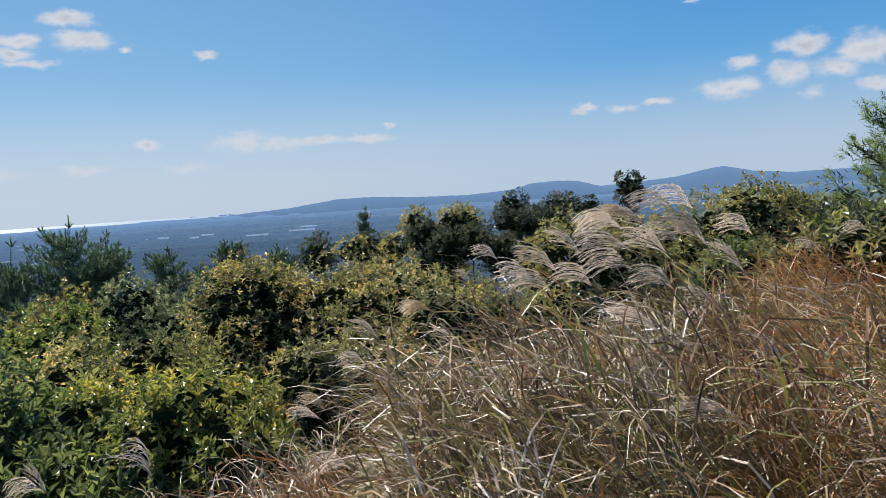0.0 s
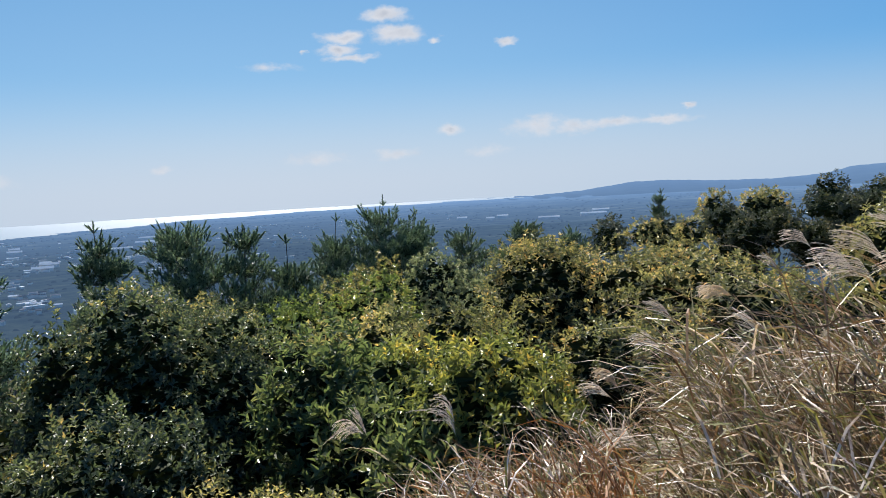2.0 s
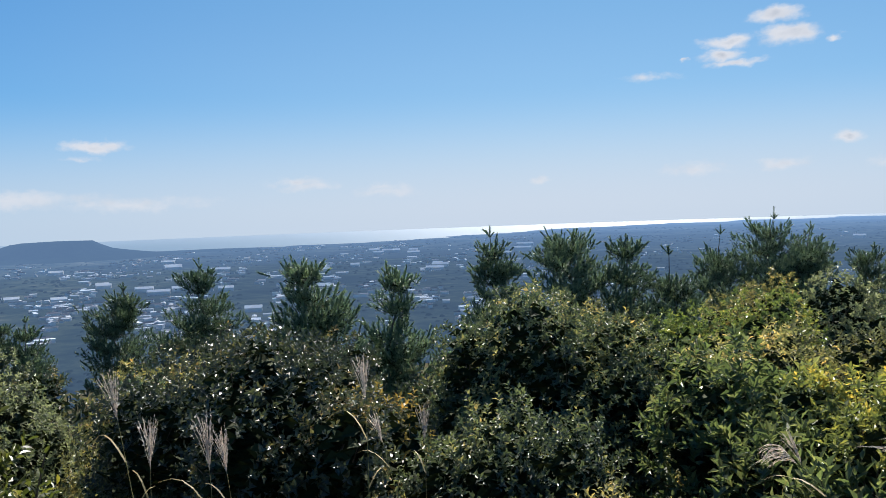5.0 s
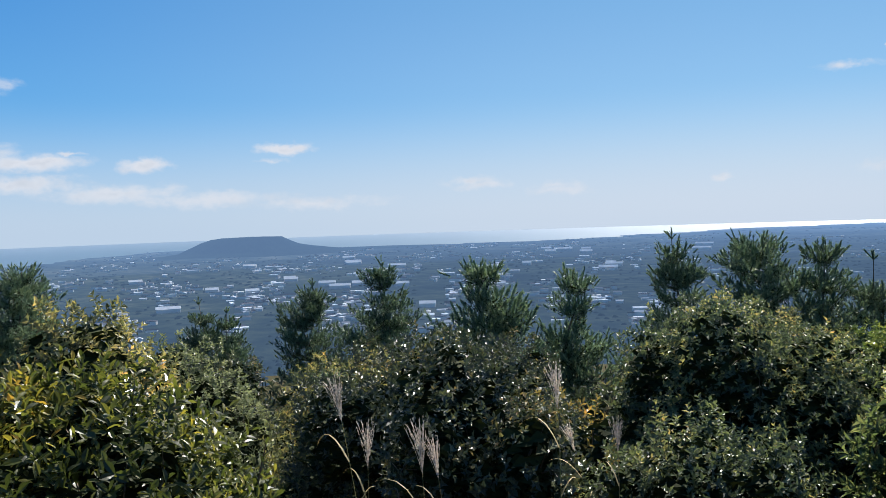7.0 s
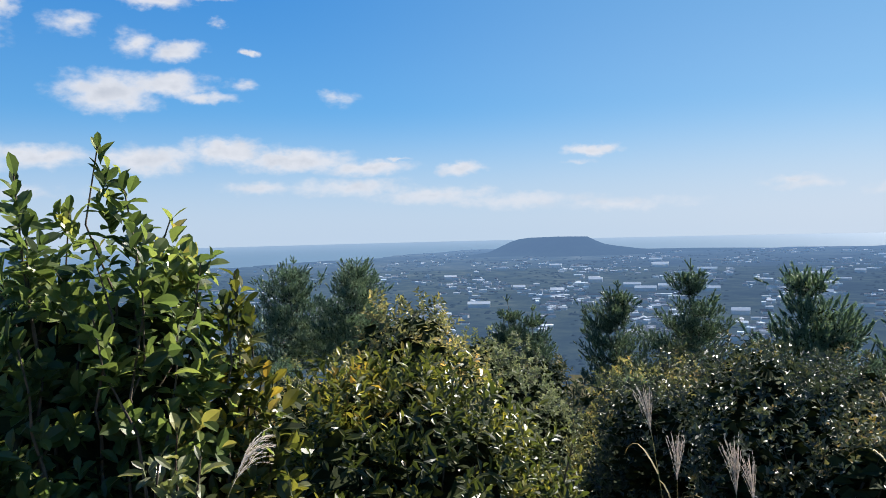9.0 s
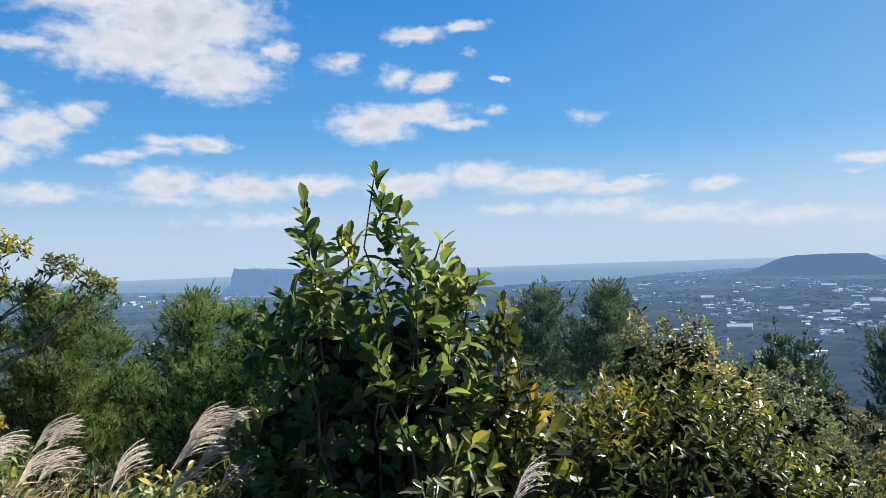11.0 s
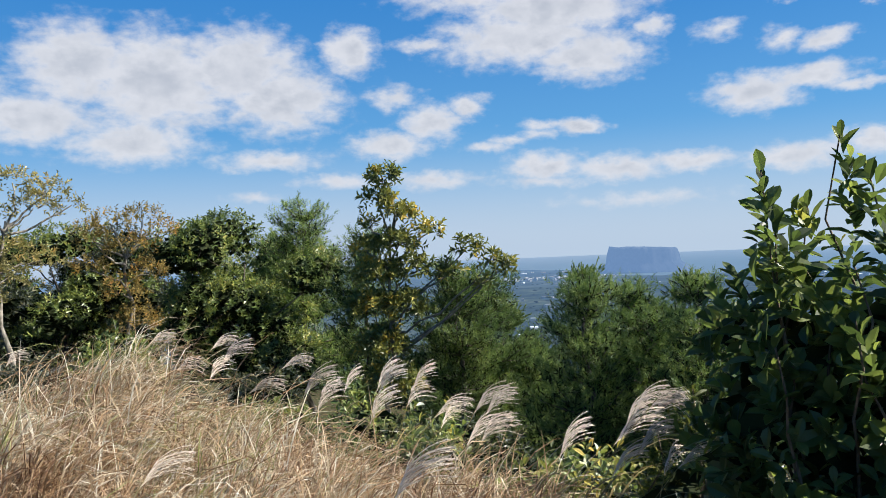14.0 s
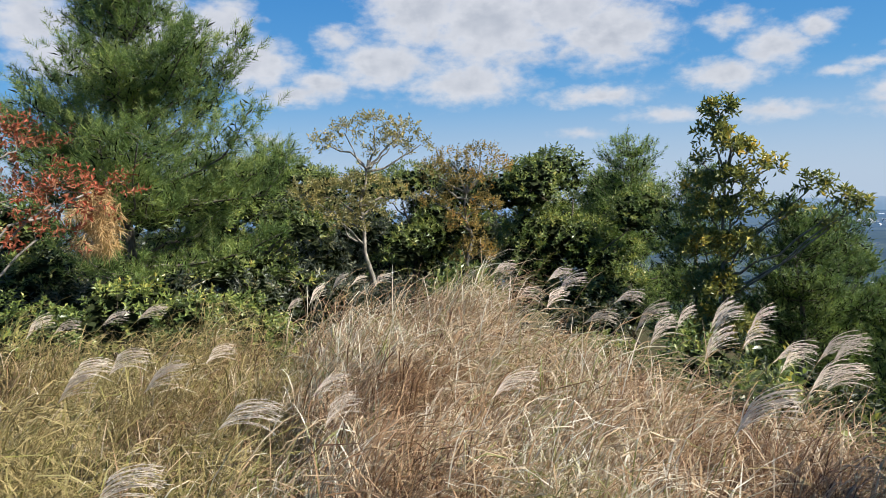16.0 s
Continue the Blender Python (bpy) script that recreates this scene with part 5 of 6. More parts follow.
make_shooting_shrub(-3.75, -0.8, [(-3.84, -0.79, 2.02, 0.62), (-3.56, -1.02, 1.88, 0.5), (-3.91, -0.93, 1.76, 0.3), (-3.86, -0.71, 1.90, 0.42), (-3.80, -0.50, 1.72, 0.34), (-3.58, -0.61, 1.66, 0.25), (-3.91, -0.47, 1.57, 0.3),
                                  (-3.72, -0.38, 1.53, 0.3), (-3.48, -0.96, 1.68, 0.3), (-3.63, -1.14, 1.49, 0.3), (-3.50, -0.89, 1.55, 0.25), (-3.45, -0.71, 1.53, 0.22), (-3.48, -0.56, 1.48, 0.25), (-3.30, -0.69, 1.35, 0.28), (-3.28, -0.94, 1.30, 0.25),
                                  (-3.51, -0.44, 1.34, 0.25)],
                    [((-3.82, -0.86, 1.20), (0.24, 0.24, 0.30)), ((-3.70, -1.04, 1.08), (0.20, 0.20, 0.30)), ((-3.86, -0.60, 1.12), (0.22, 0.22, 0.30)), ((-3.75, -0.90, 0.75), (0.36, 0.34, 0.40)),
                     ((-3.79, -0.56, 0.72), (0.28, 0.28, 0.40)), ((-3.7, -0.78, 0.25), (0.40, 0.38, 0.40))],
                    LEAF_BROAD, "tall near shrub with broad green leaves and upright shoots", 0.088, 0.52, 242, 130, LEAF_BROAD_SINGLE)
make_shooting_shrub(-3.8, -0.24, [(-3.83, -0.26, 1.47, 0.4), (-3.79, -0.20, 1.28, 0.35), (-3.74, -0.14, 1.08, 0.35), (-3.78, -0.29, 1.35, 0.3), (-3.68, -0.18, 0.85, 0.35), (-3.7, -0.24, 0.95, 0.3)],
                    [((-3.8, -0.24, 0.62), (0.13, 0.13, 0.36)), ((-3.74, -0.2, 0.2), (0.18, 0.18, 0.35))], LEAF_YELLOW, "slender sapling with yellow-green and orange leaves", 0.088, 0.5, 243, 140, LEAF_YELLOW_SINGLE)
make_shooting_shrub(-2.71, -0.33, [(-2.71, -0.32, 1.09, 0.26), (-2.71, -0.37, 1.02, 0.22), (-2.72, -0.26, 1.0, 0.22), (-2.68, -0.34, 0.92, 0.2)], [((-2.71, -0.33, 0.5), (0.09, 0.09, 0.26))], LEAF_OLIVE, "low olive shoots of a young shrub", 0.062, 0.4, 244, 120, LEAF_OLIVE_SINGLE)
make_shooting_shrub(-4.59, -1.65, [(-4.59, -1.65, 0.86, 0.4), (-4.5, -1.75, 0.74, 0.35), (-4.65, -1.52, 0.78, 0.35), (-4.45, -1.6, 0.62, 0.3), (-4.6, -1.85, 0.6, 0.3)], [((-4.59, -1.65, 0.25), (0.2, 0.2, 0.35))], LEAF_YELLOW, "bright green fern-like shoots beside the grass", 0.08, 0.3, 245, 120, LEAF_YELLOW_SINGLE)

for i, (x, y, z, mat, label) in enumerate([(-4.20, -2.42, 0.50, LEAF_TUFT, "low yellow-green plant among the grass"), (-3.66, -1.84, 0.36, LEAF_YELLOW, "low yellow-green plant among the grass"), (-4.68, -3.54, 0.52, LEAF_FRESH, "low bright green plant among the grass"), (-4.45, -2.02, 0.48, LEAF_TUFT, "low yellow-green plant among the grass"), (-4.75, -2.35, 0.42, LEAF_WOOD, "low bright green plant among the grass"), (-5.1, -2.7, 0.30, LEAF_FRESH, "low bright green plant among the grass"), (-5.3, -3.9, 0.45, LEAF_WOOD, "low leafy green plant behind the grass plumes"), (-5.6, -4.9, 0.55, LEAF_WOOD, "low leafy green plant behind the grass plumes")]):
    make_shrub("shrub", x, y, z, 0.7, mat, label, leaf=0.07, seed=250 + i, dens=140, n_lobes=5, rich=True, count=7)

# ---- silver grass ----
def grass(name, sectors, mat, label, seed, width=0.0062, limp=1.0):
    rng = np.random.RandomState(seed)
    p = Pile()
    for az, dist, n, per, spread, tall in sectors:
        tussocks(p, rng, az, dist, n, per, spread, tall, width, limp)
    whole(name, *p.arrays(), mat, label, "grass", kind="stuff")


grass("silver_grass", [((-34, 3), (2.9, 6.6), 170, 120, 0.10, 1.02), ((-2, 18), (3.6, 6.6), 50, 120, 0.10, 0.74), ((16, 30), (3.6, 5.2), 16, 70, 0.10, 0.65), ((11, 21), (3.2, 4.4), 30, 90, 0.10, 0.86)], STRAW_GREY,
      "dry silver grass blades, grey straw with green streaks", 301, 0.0066, 0.9)
grass("rust_grass", [((-48, -20), (4.6, 9.5), 120, 120, 0.13, 1.05), ((-45, -18), (2.7, 4.4), 20, 80, 0.11, 0.9), ((6, 24), (3.3, 4.6), 30, 70, 0.11, 0.85)], STRAW_RUST, "rust-brown dry grass on the clearing", 302, 0.0055, 0.9)
grass("straw_grass", [((125, 157), (2.9, 4.6), 118, 185, 0.11, 0.78), ((126, 157.5), (4.4, 6.4), 190, 185, 0.12, 0.95), ((146, 157.5), (5.4, 7.2), 75, 180, 0.12, 1.22), ((125, 138), (3.0, 5.2), 60, 150, 0.11, 0.92), ((121.5, 127), (3.4, 4.9), 46, 140, 0.11, 1.0), ((113, 118), (3.4, 4.4), 8, 90, 0.10, 0.9), ((120, 126), (4.4, 5.4), 9, 90, 0.10, 0.7), ((159, 200), (2.8, 7.5), 60, 120, 0.14, 0.8)], STRAW,
      "thick pale straw-coloured silver grass", 303, 0.0040)
grass("green_straw_grass", [((160, 215), (2.6, 8.0), 230, 120, 0.14, 0.80), ((154, 161), (2.3, 8), 40, 60, 0.12, 0.42), ((160, 178), (7.0, 9.0), 40, 100, 0.15, 0.95)], STRAW_GREEN,
      "green and straw mixed grass beside the trodden path", 304, 0.0042, 1.2)


def make_plume(seed, droop, size, spread, n=25, mat=None):
    """One stalk of silver grass with a silky one-sided plume; its head is at the origin's height."""
    rng = np.random.RandomState(seed)
    st, pl = Pile(), Pile()
    w = np.array([1.0, 0, 0])
    head = np.array([0.0, 0, 0])
    foot = np.array([-0.32, 0.0, -1.05])
    s = np.linspace(0, 1, 9)[:, None]
    path = foot + (head - foot) * s + w * 0.10 * (s ** 2 - s) * 2
    tube(st, path, np.linspace(0.003, 0.0016, 9), 4)
    # strands leave the top of the stalk, rise and arch over with the wind
    tip = (path[-1] - path[-2]) / np.linalg.norm(path[-1] - path[-2])
    for i in range(n):
        r = i / (n - 1)
        start = head + tip * (r * 0.15 * size - 0.06)
        ln = size * (0.24 + 0.08 * rng.rand()) * (1.0 - 0.28 * r)
        th0 = math.radians(8 + 30 * droop + 14 * rng.rand())
        th1 = math.radians(22 + 82 * droop + 26 * rng.rand())
        side = rng.randn() * spread
        k = 8
        g = np.linspace(0, 1, k)
        th = th0 + (th1 - th0) * g ** 0.9
        c = start + np.cumsum(np.stack([np.sin(th), side * np.ones(k), np.cos(th)], 1) * (ln / (k - 1)) * (g > 0)[:, None], 0)
        t = unit(np.gradient(c, axis=0))
        sd = unit(np.cross(t, rng.randn(3))) * (0.0013 * (1 - 0.5 * g))[:, None]
        v = np.concatenate([c - sd, c + sd])
        j = np.arange(k - 1)
        pl.add(v, np.concatenate([np.stack([j, j + k, j + k + 1], 1), np.stack([j, j + k + 1, j + 1], 1)]))
        m = 30
        gg = rng.rand(m) * 0.92 + 0.08
        b = np.stack([np.interp(gg, g, c[:, a]) for a in range(3)], 1)
        tt = np.stack([np.interp(gg, g, t[:, a]) for a in range(3)], 1)
        wy = unit(tt + rng.randn(m, 3) * 0.16)
        sd = unit(np.cross(wy, rng.randn(m, 3))) * 0.0012
        hl = (0.018 + 0.016 * rng.rand(m))[:, None] * size
        pl.add(np.stack([b - sd, b + sd, b + wy * hl], 1).reshape(-1, 3), np.arange(3 * m).reshape(-1, 3))
    ob = new("silver_grass_stalk")
    part("stem", *st.arrays(), STEM, ob, shade_smooth=True)
    part("plume", *pl.arrays(), mat or PLUME, ob, "silky pale beige plume")
    for i in range(3):
        lp = Pile()
        at = path[2 + i * 2]
        g = np.linspace(0, 1, 7)
        a = rng.rand() * 6.28
        ln = 0.35 + 0.3 * rng.rand()
        c = at + np.stack([ln * g * (0.5 * np.cos(a) + 0.35), ln * g * 0.5 * np.sin(a), ln * (0.75 * g - 0.8 * g ** 2.3)], 1)
        sd = np.array([-np.sin(a), np.cos(a), 0]) * (0.006 * (1 - g ** 2))[:, None]
        j = np.arange(6)
        lp.add(np.concatenate([c - sd, c + sd]), np.concatenate([np.stack([j, j + 7, j + 8], 1), np.stack([j, j + 8, j + 1], 1)]))
        part("leaf", *lp.arrays(), STRAW_GREEN, ob)
    return ob


LABEL_DROOP = "drooping silky beige plume on a dry silver grass stalk"
STALKS = [tagged(make_plume(400 + i, dr, sz, sp), lab, "grass plume", "silver grass plumes") for i, (dr, sz, sp, lab) in enumerate([
    (0.85, 0.85, 0.13, LABEL_DROOP), (0.65, 0.9, 0.11, LABEL_DROOP), (1.0, 0.85, 0.16, LABEL_DROOP), (0.5, 0.8, 0.12, LABEL_DROOP), (0.05, 0.82, 0.17, "upright silky beige plume on a thin grass stalk")])]
STALKS.append(tagged(make_plume(410, 0.9, 0.72, 0.20, 60, PLUME_CREAM), "full cream-coloured drooping plume on a grass stalk", "grass plume", "silver grass plumes"))
PLUMES_WEST = [
    (0.85, 4.94, 1.32), (1.14, 4.87, 1.39), (1.31, 4.82, 1.21), (1.04, 4.58, 1.16), (0.86, 4.73, 1.19), (0.68, 5.07, 1.15), (0.54, 5.09, 1.06), (0.49, 5.10, 0.96), (0.45, 5.50, 0.95),
    (0.35, 7.52, 0.93), (0.12, 7.53, 0.73), (-0.32, 7.03, 0.57), (-0.66, 6.70, 0.44), (-0.76, 6.49, 0.29), (-0.03, 6.03, 0.43), (-1.09, 6.24, -0.05), (-0.71, 4.88, 0.06), (-1.50, 4.15, 0.34),
    (0.72, 3.63, 0.96), (0.88, 3.17, 0.71), (2.24, 6.61, 1.10), (1.53, 5.27, 0.74), (-2.22, 4.48, 0.17), (1.11, 5.39, 1.28), (1.83, 5.69, 0.93), (3.32, 7.78, 0.77), (3.65, 7.62, 0.96),
]
PLUMES_UPRIGHT = [(-4.25, 3.18, 0.47), (-4.12, 3.19, 0.21), (-3.96, 3.40, 0.21), (-2.12, 4.36, 0.20), (-3.12, 1.27, 0.90), (-3.22, 1.42, 0.68), (-3.04, 1.56, 0.68), (-3.01, 1.61, 0.65)]
PLUMES_EAST = [
    (-2.65, -0.15, 0.97), (-3.75, -1.62, 0.92), (-3.78, -1.54, 0.95), (-3.73, -1.69, 0.80), (-3.67, -1.57, 0.78), (-3.70, -1.48, 0.69), (-3.62, -1.67, 0.68), (-3.86, -1.71, 0.83), (-4.09, -1.67, 0.82), (-4.61, -3.00, 0.66), (-4.38, -2.81, 0.56), (-4.22, -3.01, 0.70), (-4.32, -3.53, 0.80), (-3.54, -1.88, 0.76),
]
PLUMES_EDGE = [
    (-3.57, -1.36, 0.76), (-4.06, -5.52, 1.04), (-4.10, -5.24, 0.87), (-4.29, -5.09, 1.00), (-4.28, -4.97, 0.91), (-4.08, -4.87, 0.84), (-4.04, -4.39, 0.77),
    (-4.47, -4.53, 0.86), (-4.14, -4.01, 0.77), (-3.91, -3.67, 0.76), (-4.46, -3.96, 0.74), (-4.60, -3.79, 0.74), (-4.76, -3.60, 0.74), (-4.42, -3.39, 0.71), (-3.81, -3.18, 0.74),
    (-4.45, -2.82, 0.69), (-4.05, -2.87, 0.68), (-4.05, -2.69, 0.62), (-2.27, -1.76, 0.95),
]
PLUMES_PATH = [
    (-3.53, -7.54, 0.82), (-3.71, -7.46, 0.84), (-3.91, -7.36, 0.83), (-2.93, -7.24, 0.68), (-3.13, -7.17, 0.75), (-0.78, -7.20, 0.71), (-0.98, -7.19, 0.71), (-1.26, -6.65, 0.81),
    (-1.61, -7.10, 0.77), (-0.79, -4.59, 0.84), (-0.97, -4.57, 0.85), (-0.69, -4.20, 0.82), (-1.06, -4.15, 0.82), (-1.59, -5.05, 0.74), (-1.89, -4.11, 0.67), (-1.70, -3.54, 0.68),
    (-1.23, -3.49, 0.77), (-0.61, -2.60, 0.86), (-2.49, -3.32, 0.72),
]
PLUMES_CREAM = [(1.00, 5.31, 1.34), (-0.24, 6.13, 0.72), (1.50, 5.49, 1.20), (-0.77, 4.67, 0.45)]
pick = random.Random(5)
PLUMES_WEST += [(x + pick.uniform(-0.16, 0.16), y + pick.uniform(-0.16, 0.16), z + pick.uniform(-0.2, 0.02)) for x, y, z in PLUMES_WEST[:6]]
wind_turn = 90 + 72
first = [True] * 6
for places, kinds in ((PLUMES_WEST, (0, 1, 2, 3)), (PLUMES_UPRIGHT, (4,)), (PLUMES_CREAM, (5,)), (PLUMES_EAST + PLUMES_EDGE, (0, 1, 1)), (PLUMES_PATH, (0, 1, 3, 3))):
    for x, y, z in places:
        k = pick.choice(kinds)
        # stalks are tall enough to stand on the ground
        tall = max(z - float(ground_z(x, y)), 0.35) / 1.05
        m = pose(x, y, z, pick.uniform(-8, 8), pick.uniform(-14, 8) if k == 4 else pick.uniform(-6, 26), wind_turn + pick.uniform(-25, 25))
        if first[k]:
            STALKS[k].matrix_world, first[k] = m, False
        else:
            c = copy_thing(STALKS[k], m)
            c.scale = (pick.uniform(0.56, 0.86) if k == 4 else pick.uniform(0.85, 1.15) if places is PLUMES_WEST else pick.uniform(0.72, 1.05),) * 3


# a dead brown bough hangs from the tall pine
rng = np.random.RandomState(88)
dead = thing("dead_pine_bough", -1.72, -9.75, "dead pine bough with hanging brown needles", "pine bough", z=1.22)
pd, bd = Pile(), Pile()
tube(bd, bough(rng, (-0.3, -0.9, 0.75), (0.05, 0.05, 0.55), 0.08, 6), np.linspace(0.02, 0.007, 6), 5)
foot = np.stack([rng.randn(120) * 0.1, rng.randn(120) * 0.1, 0.05 + 0.65 * rng.rand(120)], 1)
needles(pd, rng, foot, unit(np.stack([rng.randn(120) * 0.4, rng.randn(120) * 0.4, -1.0 + rng.randn(120) * 0.3], 1)), np.full(120, 0.12), 0.15, 22, thick=0.006)
part("branch", *bd.arrays(), BARK, dead)
part("needle_tuft", *pd.arrays(), NEEDLE_DEAD, dead, "dry brown needles")

# ---- thickets that fill the slope ----


def scaled_copy(ob, x, y, size, turn, sink=0.0):
    c = copy_thing(ob, pose(x, y, float(ground_z(x, y)) - sink, 0, 0, turn))
    c.scale = (size, size, size)
    return c


fill = np.random.RandomState(77)
stock = []
for i, (mat, label) in enumerate([(LEAF_DARK, "dark evergreen shrub in the thicket"), (LEAF_GREEN, "green evergreen shrub in the thicket"), (LEAF_OLIVE, "olive-green shrub in the thicket")]):
    px, py = [(-12.5, 9.6), (-14.2, 2.2), (-10.2, 13.6)][i]
    stock.append(make_shrub("shrub", px, py, float(ground_z(px, py)) + 1.7, 1.9, mat, label, leaf=0.115, seed=260 + i, dens=30, n_lobes=7, count=7, group="thicket on the slope"))
for i in range(14):
    az, d = fill.uniform(2, 103), fill.uniform(8.5, 17)
    q = bearing(az) * d
    scaled_copy(stock[fill.randint(3)], q.x, q.y, fill.uniform(0.5, 0.8) * (0.8 + d * 0.03), fill.uniform(0, 360))
for i in range(16):
    az, d = fill.uniform(100, 130), fill.uniform(8.5, 13)
    q = bearing(az) * d
    scaled_copy(stock[0], q.x, q.y, fill.uniform(0.55, 0.8), fill.uniform(0, 360))
for i in range(22):
    az, d = fill.uniform(136, 190), fill.uniform(13.0, 17)
    q = bearing(az) * d
    scaled_copy(stock[0], q.x, q.y, fill.uniform(0.7, 0.95), fill.uniform(0, 360))
for i in range(10):
    az, d = fill.uniform(-48, -6), fill.uniform(10, 19)
    q = bearing(az) * d
    scaled_copy(stock[fill.randint(3)], q.x, q.y, fill.uniform(0.8, 1.1), fill.uniform(0, 360))
# trees down the slope
far_pine = make_pine("pine_tree", -20.5, 15.5, float(ground_z(-20.5, 15.5)) + 6.4, 4.2, NEEDLE_COOL, "dark pine in the wood on the lower slope", seed=61, whorls=9, low=0.15, count=12, thick=0.011, per_m=7.0, core=0.0, fill_m=36, group="wood on the lower slope", joined=True)
far_tree = make_tree("broadleaf_tree", -19.0, 7.2, float(ground_z(-19.0, 7.2)) + 4.6, LEAF_DARK, "dark round tree in the wood on the lower slope", heap(fill, 9, 0.3, 0.3, 0.85, 0.22), 62, leaf=0.17, dens=13, group="wood on the lower slope")
for i in range(26):
    az, d = fill.uniform(3, 104), fill.uniform(12, 27)
    q = bearing(az) * d
    room = 1.6 - d * math.tan(radians(fill.uniform(7.8, 12.0) if az < 108 else fill.uniform(5.5, 9.0))) - float(ground_z(q.x, q.y))
    ob = (far_pine, far_tree, far_tree)[fill.randint(3)]
    scaled_copy(ob, q.x, q.y, min(1.5, room / (6.4 if ob is far_pine else 4.6)), fill.uniform(0, 360))
for i in range(18):
    az, d = fill.uniform(0, 128), fill.uniform(19, 62)
    q = bearing(az) * d
    room = 1.6 - d * math.tan(radians(6.8 if az < 112 else 6.0)) - float(ground_z(q.x, q.y))
    ob = (far_pine, far_tree)[fill.randint(2)]
    scaled_copy(ob, q.x, q.y, min(1.6, room / (6.4 if ob is far_pine else 4.6)) * fill.uniform(0.75, 1.0), fill.uniform(0, 360))
for i in range(22):
    az, d = fill.uniform(134, 200), fill.uniform(24, 32)
    q = bearing(az) * d
    scaled_copy(far_tree, q.x, q.y, (1.2 - float(ground_z(q.x, q.y))) / 4.6, fill.uniform(0, 360))

# ---- the town in the lowland ----


def house(pile_wall, pile_roof, x, y, z, w, l, h, turn, gable):
    c, s = math.cos(turn), math.sin(turn)

    def place(pts):
        return [(x + c * a - s * b, y + s * a + c * b, z + k) for a, b, k in pts]

    a, b = w / 2, l / 2
    pile_wall.add(place([(-a, -b, -1), (a, -b, -1), (a, b, -1), (-a, b, -1), (-a, -b, h), (a, -b, h), (a, b, h), (-a, b, h)]),
                  [(0, 1, 5), (0, 5, 4), (1, 2, 6), (1, 6, 5), (2, 3, 7), (2, 7, 6), (3, 0, 4), (3, 4, 7)])
    e = 0.3
    if gable:
        r = w * 0.22
        pile_roof.add(place([(-a - e, -b - e, h), (a + e, -b - e, h), (a + e, b + e, h), (-a - e, b + e, h), (0, -b - e, h + r), (0, b + e, h + r)]),
                      [(0, 4, 5), (0, 5, 3), (1, 2, 5), (1, 5, 4), (0, 1, 4), (2, 3, 5)])
    else:
        pile_roof.add(place([(-a - e, -b - e, h), (a + e, -b - e, h), (a + e, b + e, h), (-a - e, b + e, h), (-a - e, -b - e, h + 0.4), (a + e, -b - e, h + 0.4), (a + e, b + e, h + 0.4), (-a - e, b + e, h + 0.4)]),
                      [(0, 1, 5), (0, 5, 4), (1, 2, 6), (1, 6, 5), (2, 3, 7), (2, 7, 6), (3, 0, 4), (3, 4, 7), (4, 5, 6), (4, 6, 7)])


def town_spot(r):
    az = r.choice((r.normal(66, 16), r.uniform(20, 122)))
    d = 560 * math.exp(r.uniform(0, 1.45))
    return az, d


rt = np.random.RandomState(31)
# larger halls and greenhouses: bearing, distance, length
HALLS_WEST = [
    (19.5, 1835, 32), (17.5, 1771, 25), (10.2, 1765, 77), (9.7, 1925, 54), (13.3, 1688, 62), (16.6, 1863, 36), (43.0, 1507, 58), (41.4, 1665, 51), (41.2, 1909, 54),
    (49.2, 1753, 27), (52.0, 1839, 33), (55.8, 1193, 33), (55.4, 914, 19), (47.5, 1248, 21), (53.4, 1278, 19), (47.3, 1213, 34), (62.7, 1361, 43), (66.1, 1672, 35),
    (70.3, 1144, 22),
]
HALLS_TOWN = [
    (50.8, 1770, 55), (55.7, 918, 25), (67.7, 1027, 29), (47.7, 1146, 36), (51.7, 1659, 30), (49.2, 1621, 34), (60.6, 708, 20), (78.5, 779, 30), (65.8, 1502, 38),
    (70.2, 1125, 25), (66.8, 961, 34), (62.4, 952, 24), (75.6, 1007, 21), (72.9, 951, 22), (80.5, 1211, 25), (56.5, 1184, 20), (65.8, 1535, 43), (65.5, 997, 21),
    (73.0, 1522, 32),
]
for az, d, l in HALLS_WEST + HALLS_TOWN:
    q = bearing(az) * d
    pw, pr = Pile(), Pile()
    w, l = 8 + 6 * d / 2000, l * 0.72
    house(pw, pr, 0, 0, 0, w, l, 2.5 + d / 900, radians(az + 90) + rt.uniform(-0.12, 0.12), True)
    ob = thing("far_hall", q.x, q.y, "long white hall in the distant town", "building", "halls of the town")
    part("wall", *pw.arrays(), FAR_WALL, ob)
    part("roof", *pr.arrays(), FAR_WHITE, ob)
pw, pr = Pile(), Pile()
for i in range(5200):
    az, d = town_spot(rt)
    if abs(az - 73) < 6 and 1980 < d < 2520:
        continue
    if d > np.interp(az, COAST_AZ, COAST) - 120:
        continue
    # houses stand in quarters, with fields and woods between them
    if math.sin(az * 0.83 + d * 0.0046) + math.sin(az * 0.31 - d * 0.0105 + 1) + math.sin(az * 2.2 + d * 0.013) * 0.6 + rt.randn() * 0.35 < 0.25:
        continue
    q = bearing(az) * d
    house(pw, pr, q.x, q.y, float(ground_z(q.x, q.y)), rt.uniform(2.5, 5.0), rt.uniform(3.0, 8.0) * (1 + d / 4000) * rt.choice((1, 1, 1, 1.8)), rt.uniform(1.2, 3.2), radians(az) + rt.choice((0.0, 1.57, 1.57)) + rt.uniform(-0.3, 0.3), rt.rand() < 0.5)
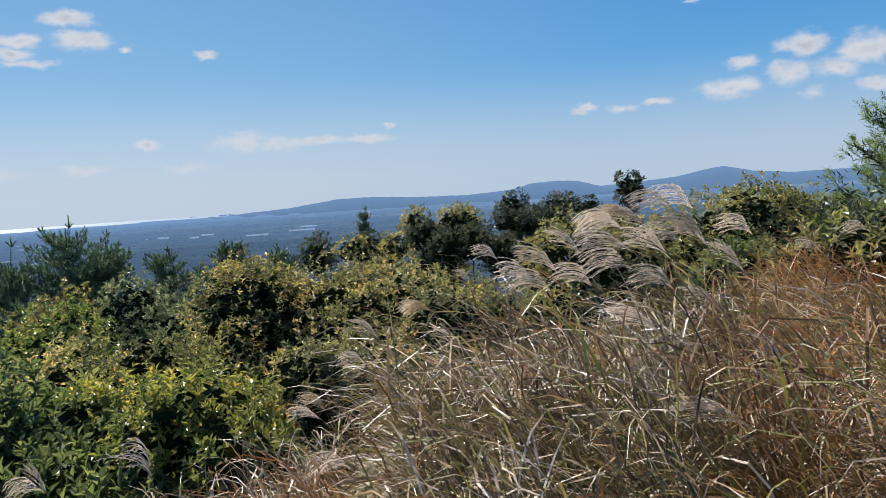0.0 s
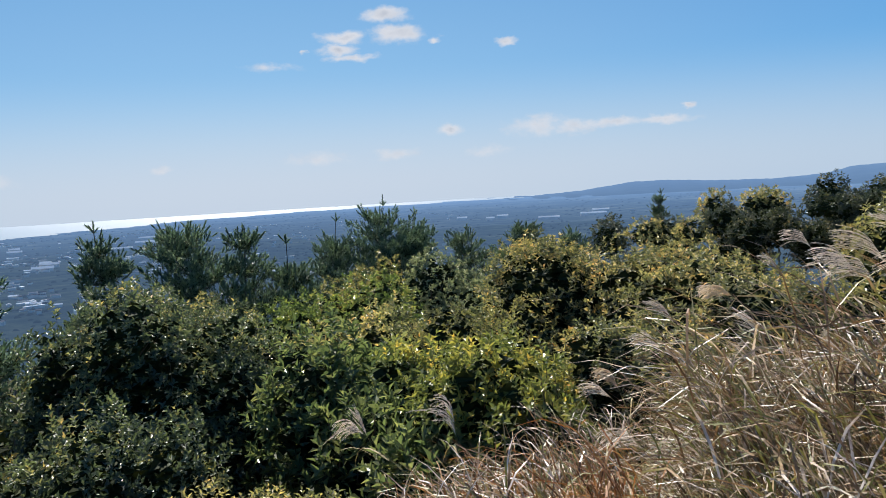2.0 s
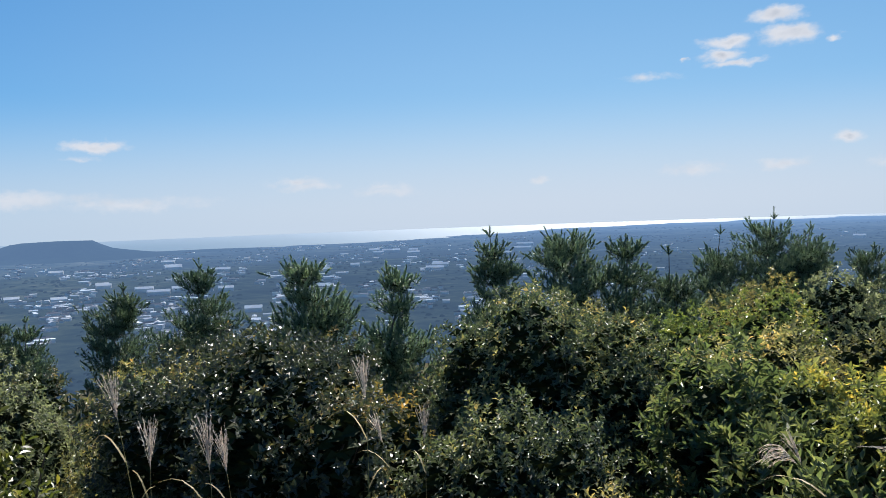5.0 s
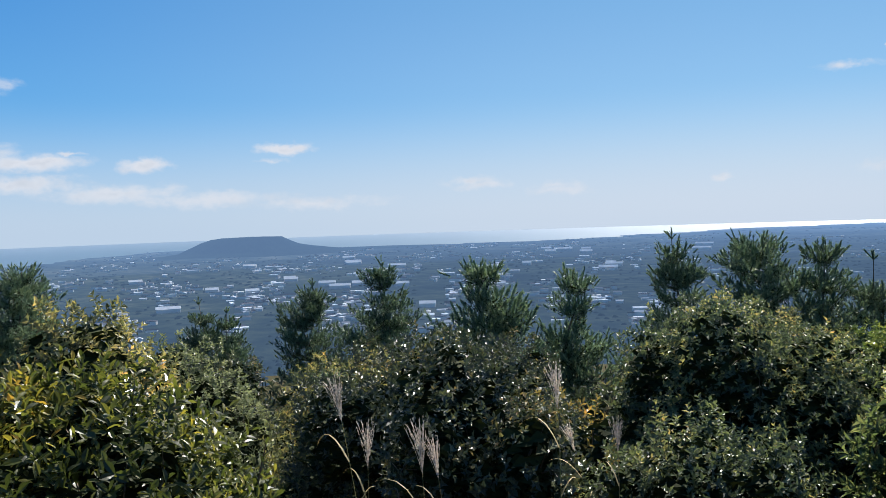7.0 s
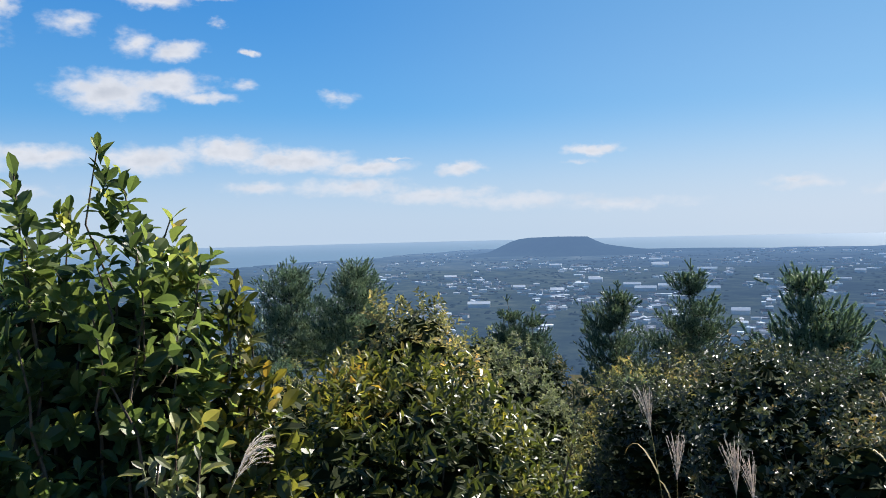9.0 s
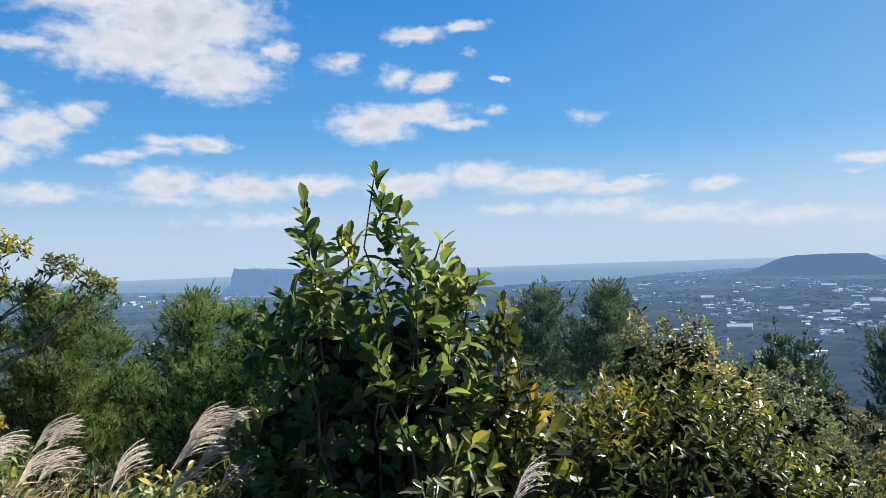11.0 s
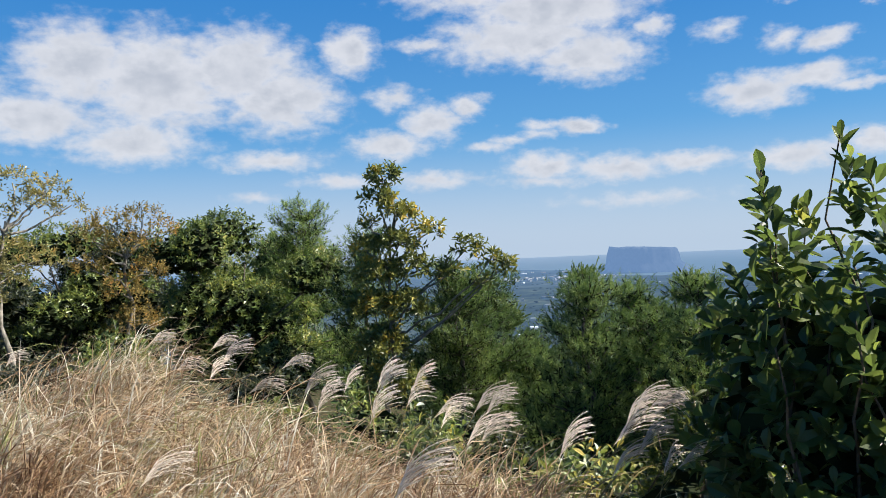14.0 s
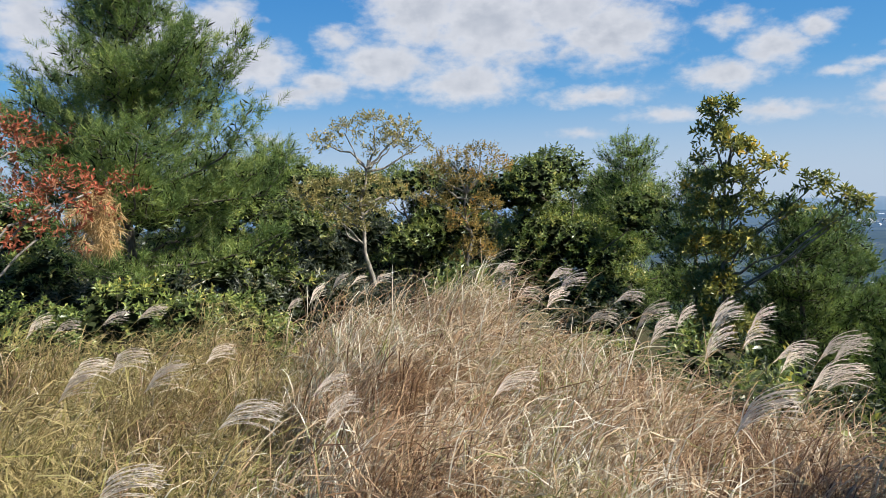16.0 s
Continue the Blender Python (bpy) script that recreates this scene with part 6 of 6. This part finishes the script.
for i in range(90):
    # the harbour town before the island
    q = bearing(rt.uniform(112.5, 121)) * rt.uniform(1690, 1800)
    house(pw, pr, q.x, q.y, float(ground_z(q.x, q.y)), rt.uniform(3, 6), rt.uniform(4, 12), rt.uniform(2, 6), rt.uniform(0, 3.14), False)
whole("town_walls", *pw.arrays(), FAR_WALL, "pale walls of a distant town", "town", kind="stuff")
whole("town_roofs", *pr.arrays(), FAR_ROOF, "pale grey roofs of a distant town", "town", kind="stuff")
# groves between the houses
n = 20000
az = rt.uniform(-30, 130, n)
d = 80 * np.exp(rt.uniform(0, 3.7, n))
clump = np.sin(az * 2.1 + d * 0.004) + np.sin(az * 0.9 - d * 0.007) + rt.randn(n) * 0.5
ok = ((clump > -0.2) | (d < 500)) & (d < np.interp(az, COAST_AZ, COAST) - 80)
az, d = az[ok], d[ok]
x, y = -np.sin(np.radians(az)) * d, np.cos(np.radians(az)) * d
r, h = rt.uniform(1.4, 4.0, len(x)) * (0.55 + d / 1800), rt.uniform(0.9, 2.6, len(x)) * (0.8 + d / 4000)
z = ground_z(x, y)
oct_v = np.array([[1, 0, 0.2], [0.3, 0.95, 0.2], [-0.8, 0.6, 0.2], [-0.8, -0.6, 0.2], [0.3, -0.95, 0.2], [0.45, 0.2, 0.9], [-0.3, 0.4, 1.0], [-0.1, -0.45, 0.85]])
oct_f = np.array([[0, 1, 5], [1, 6, 5], [1, 2, 6], [2, 3, 6], [3, 7, 6], [3, 4, 7], [4, 5, 7], [4, 0, 5], [5, 6, 7]])
ta = rt.uniform(0, 6.28, len(x))
vx = oct_v[None, :, 0] * np.cos(ta)[:, None] - oct_v[None, :, 1] * np.sin(ta)[:, None]
vy = oct_v[None, :, 0] * np.sin(ta)[:, None] + oct_v[None, :, 1] * np.cos(ta)[:, None]
v = np.stack([x[:, None] + vx * r[:, None], y[:, None] + vy * r[:, None], z[:, None] + (oct_v[None, :, 2] - 0.25) * h[:, None]], -1)
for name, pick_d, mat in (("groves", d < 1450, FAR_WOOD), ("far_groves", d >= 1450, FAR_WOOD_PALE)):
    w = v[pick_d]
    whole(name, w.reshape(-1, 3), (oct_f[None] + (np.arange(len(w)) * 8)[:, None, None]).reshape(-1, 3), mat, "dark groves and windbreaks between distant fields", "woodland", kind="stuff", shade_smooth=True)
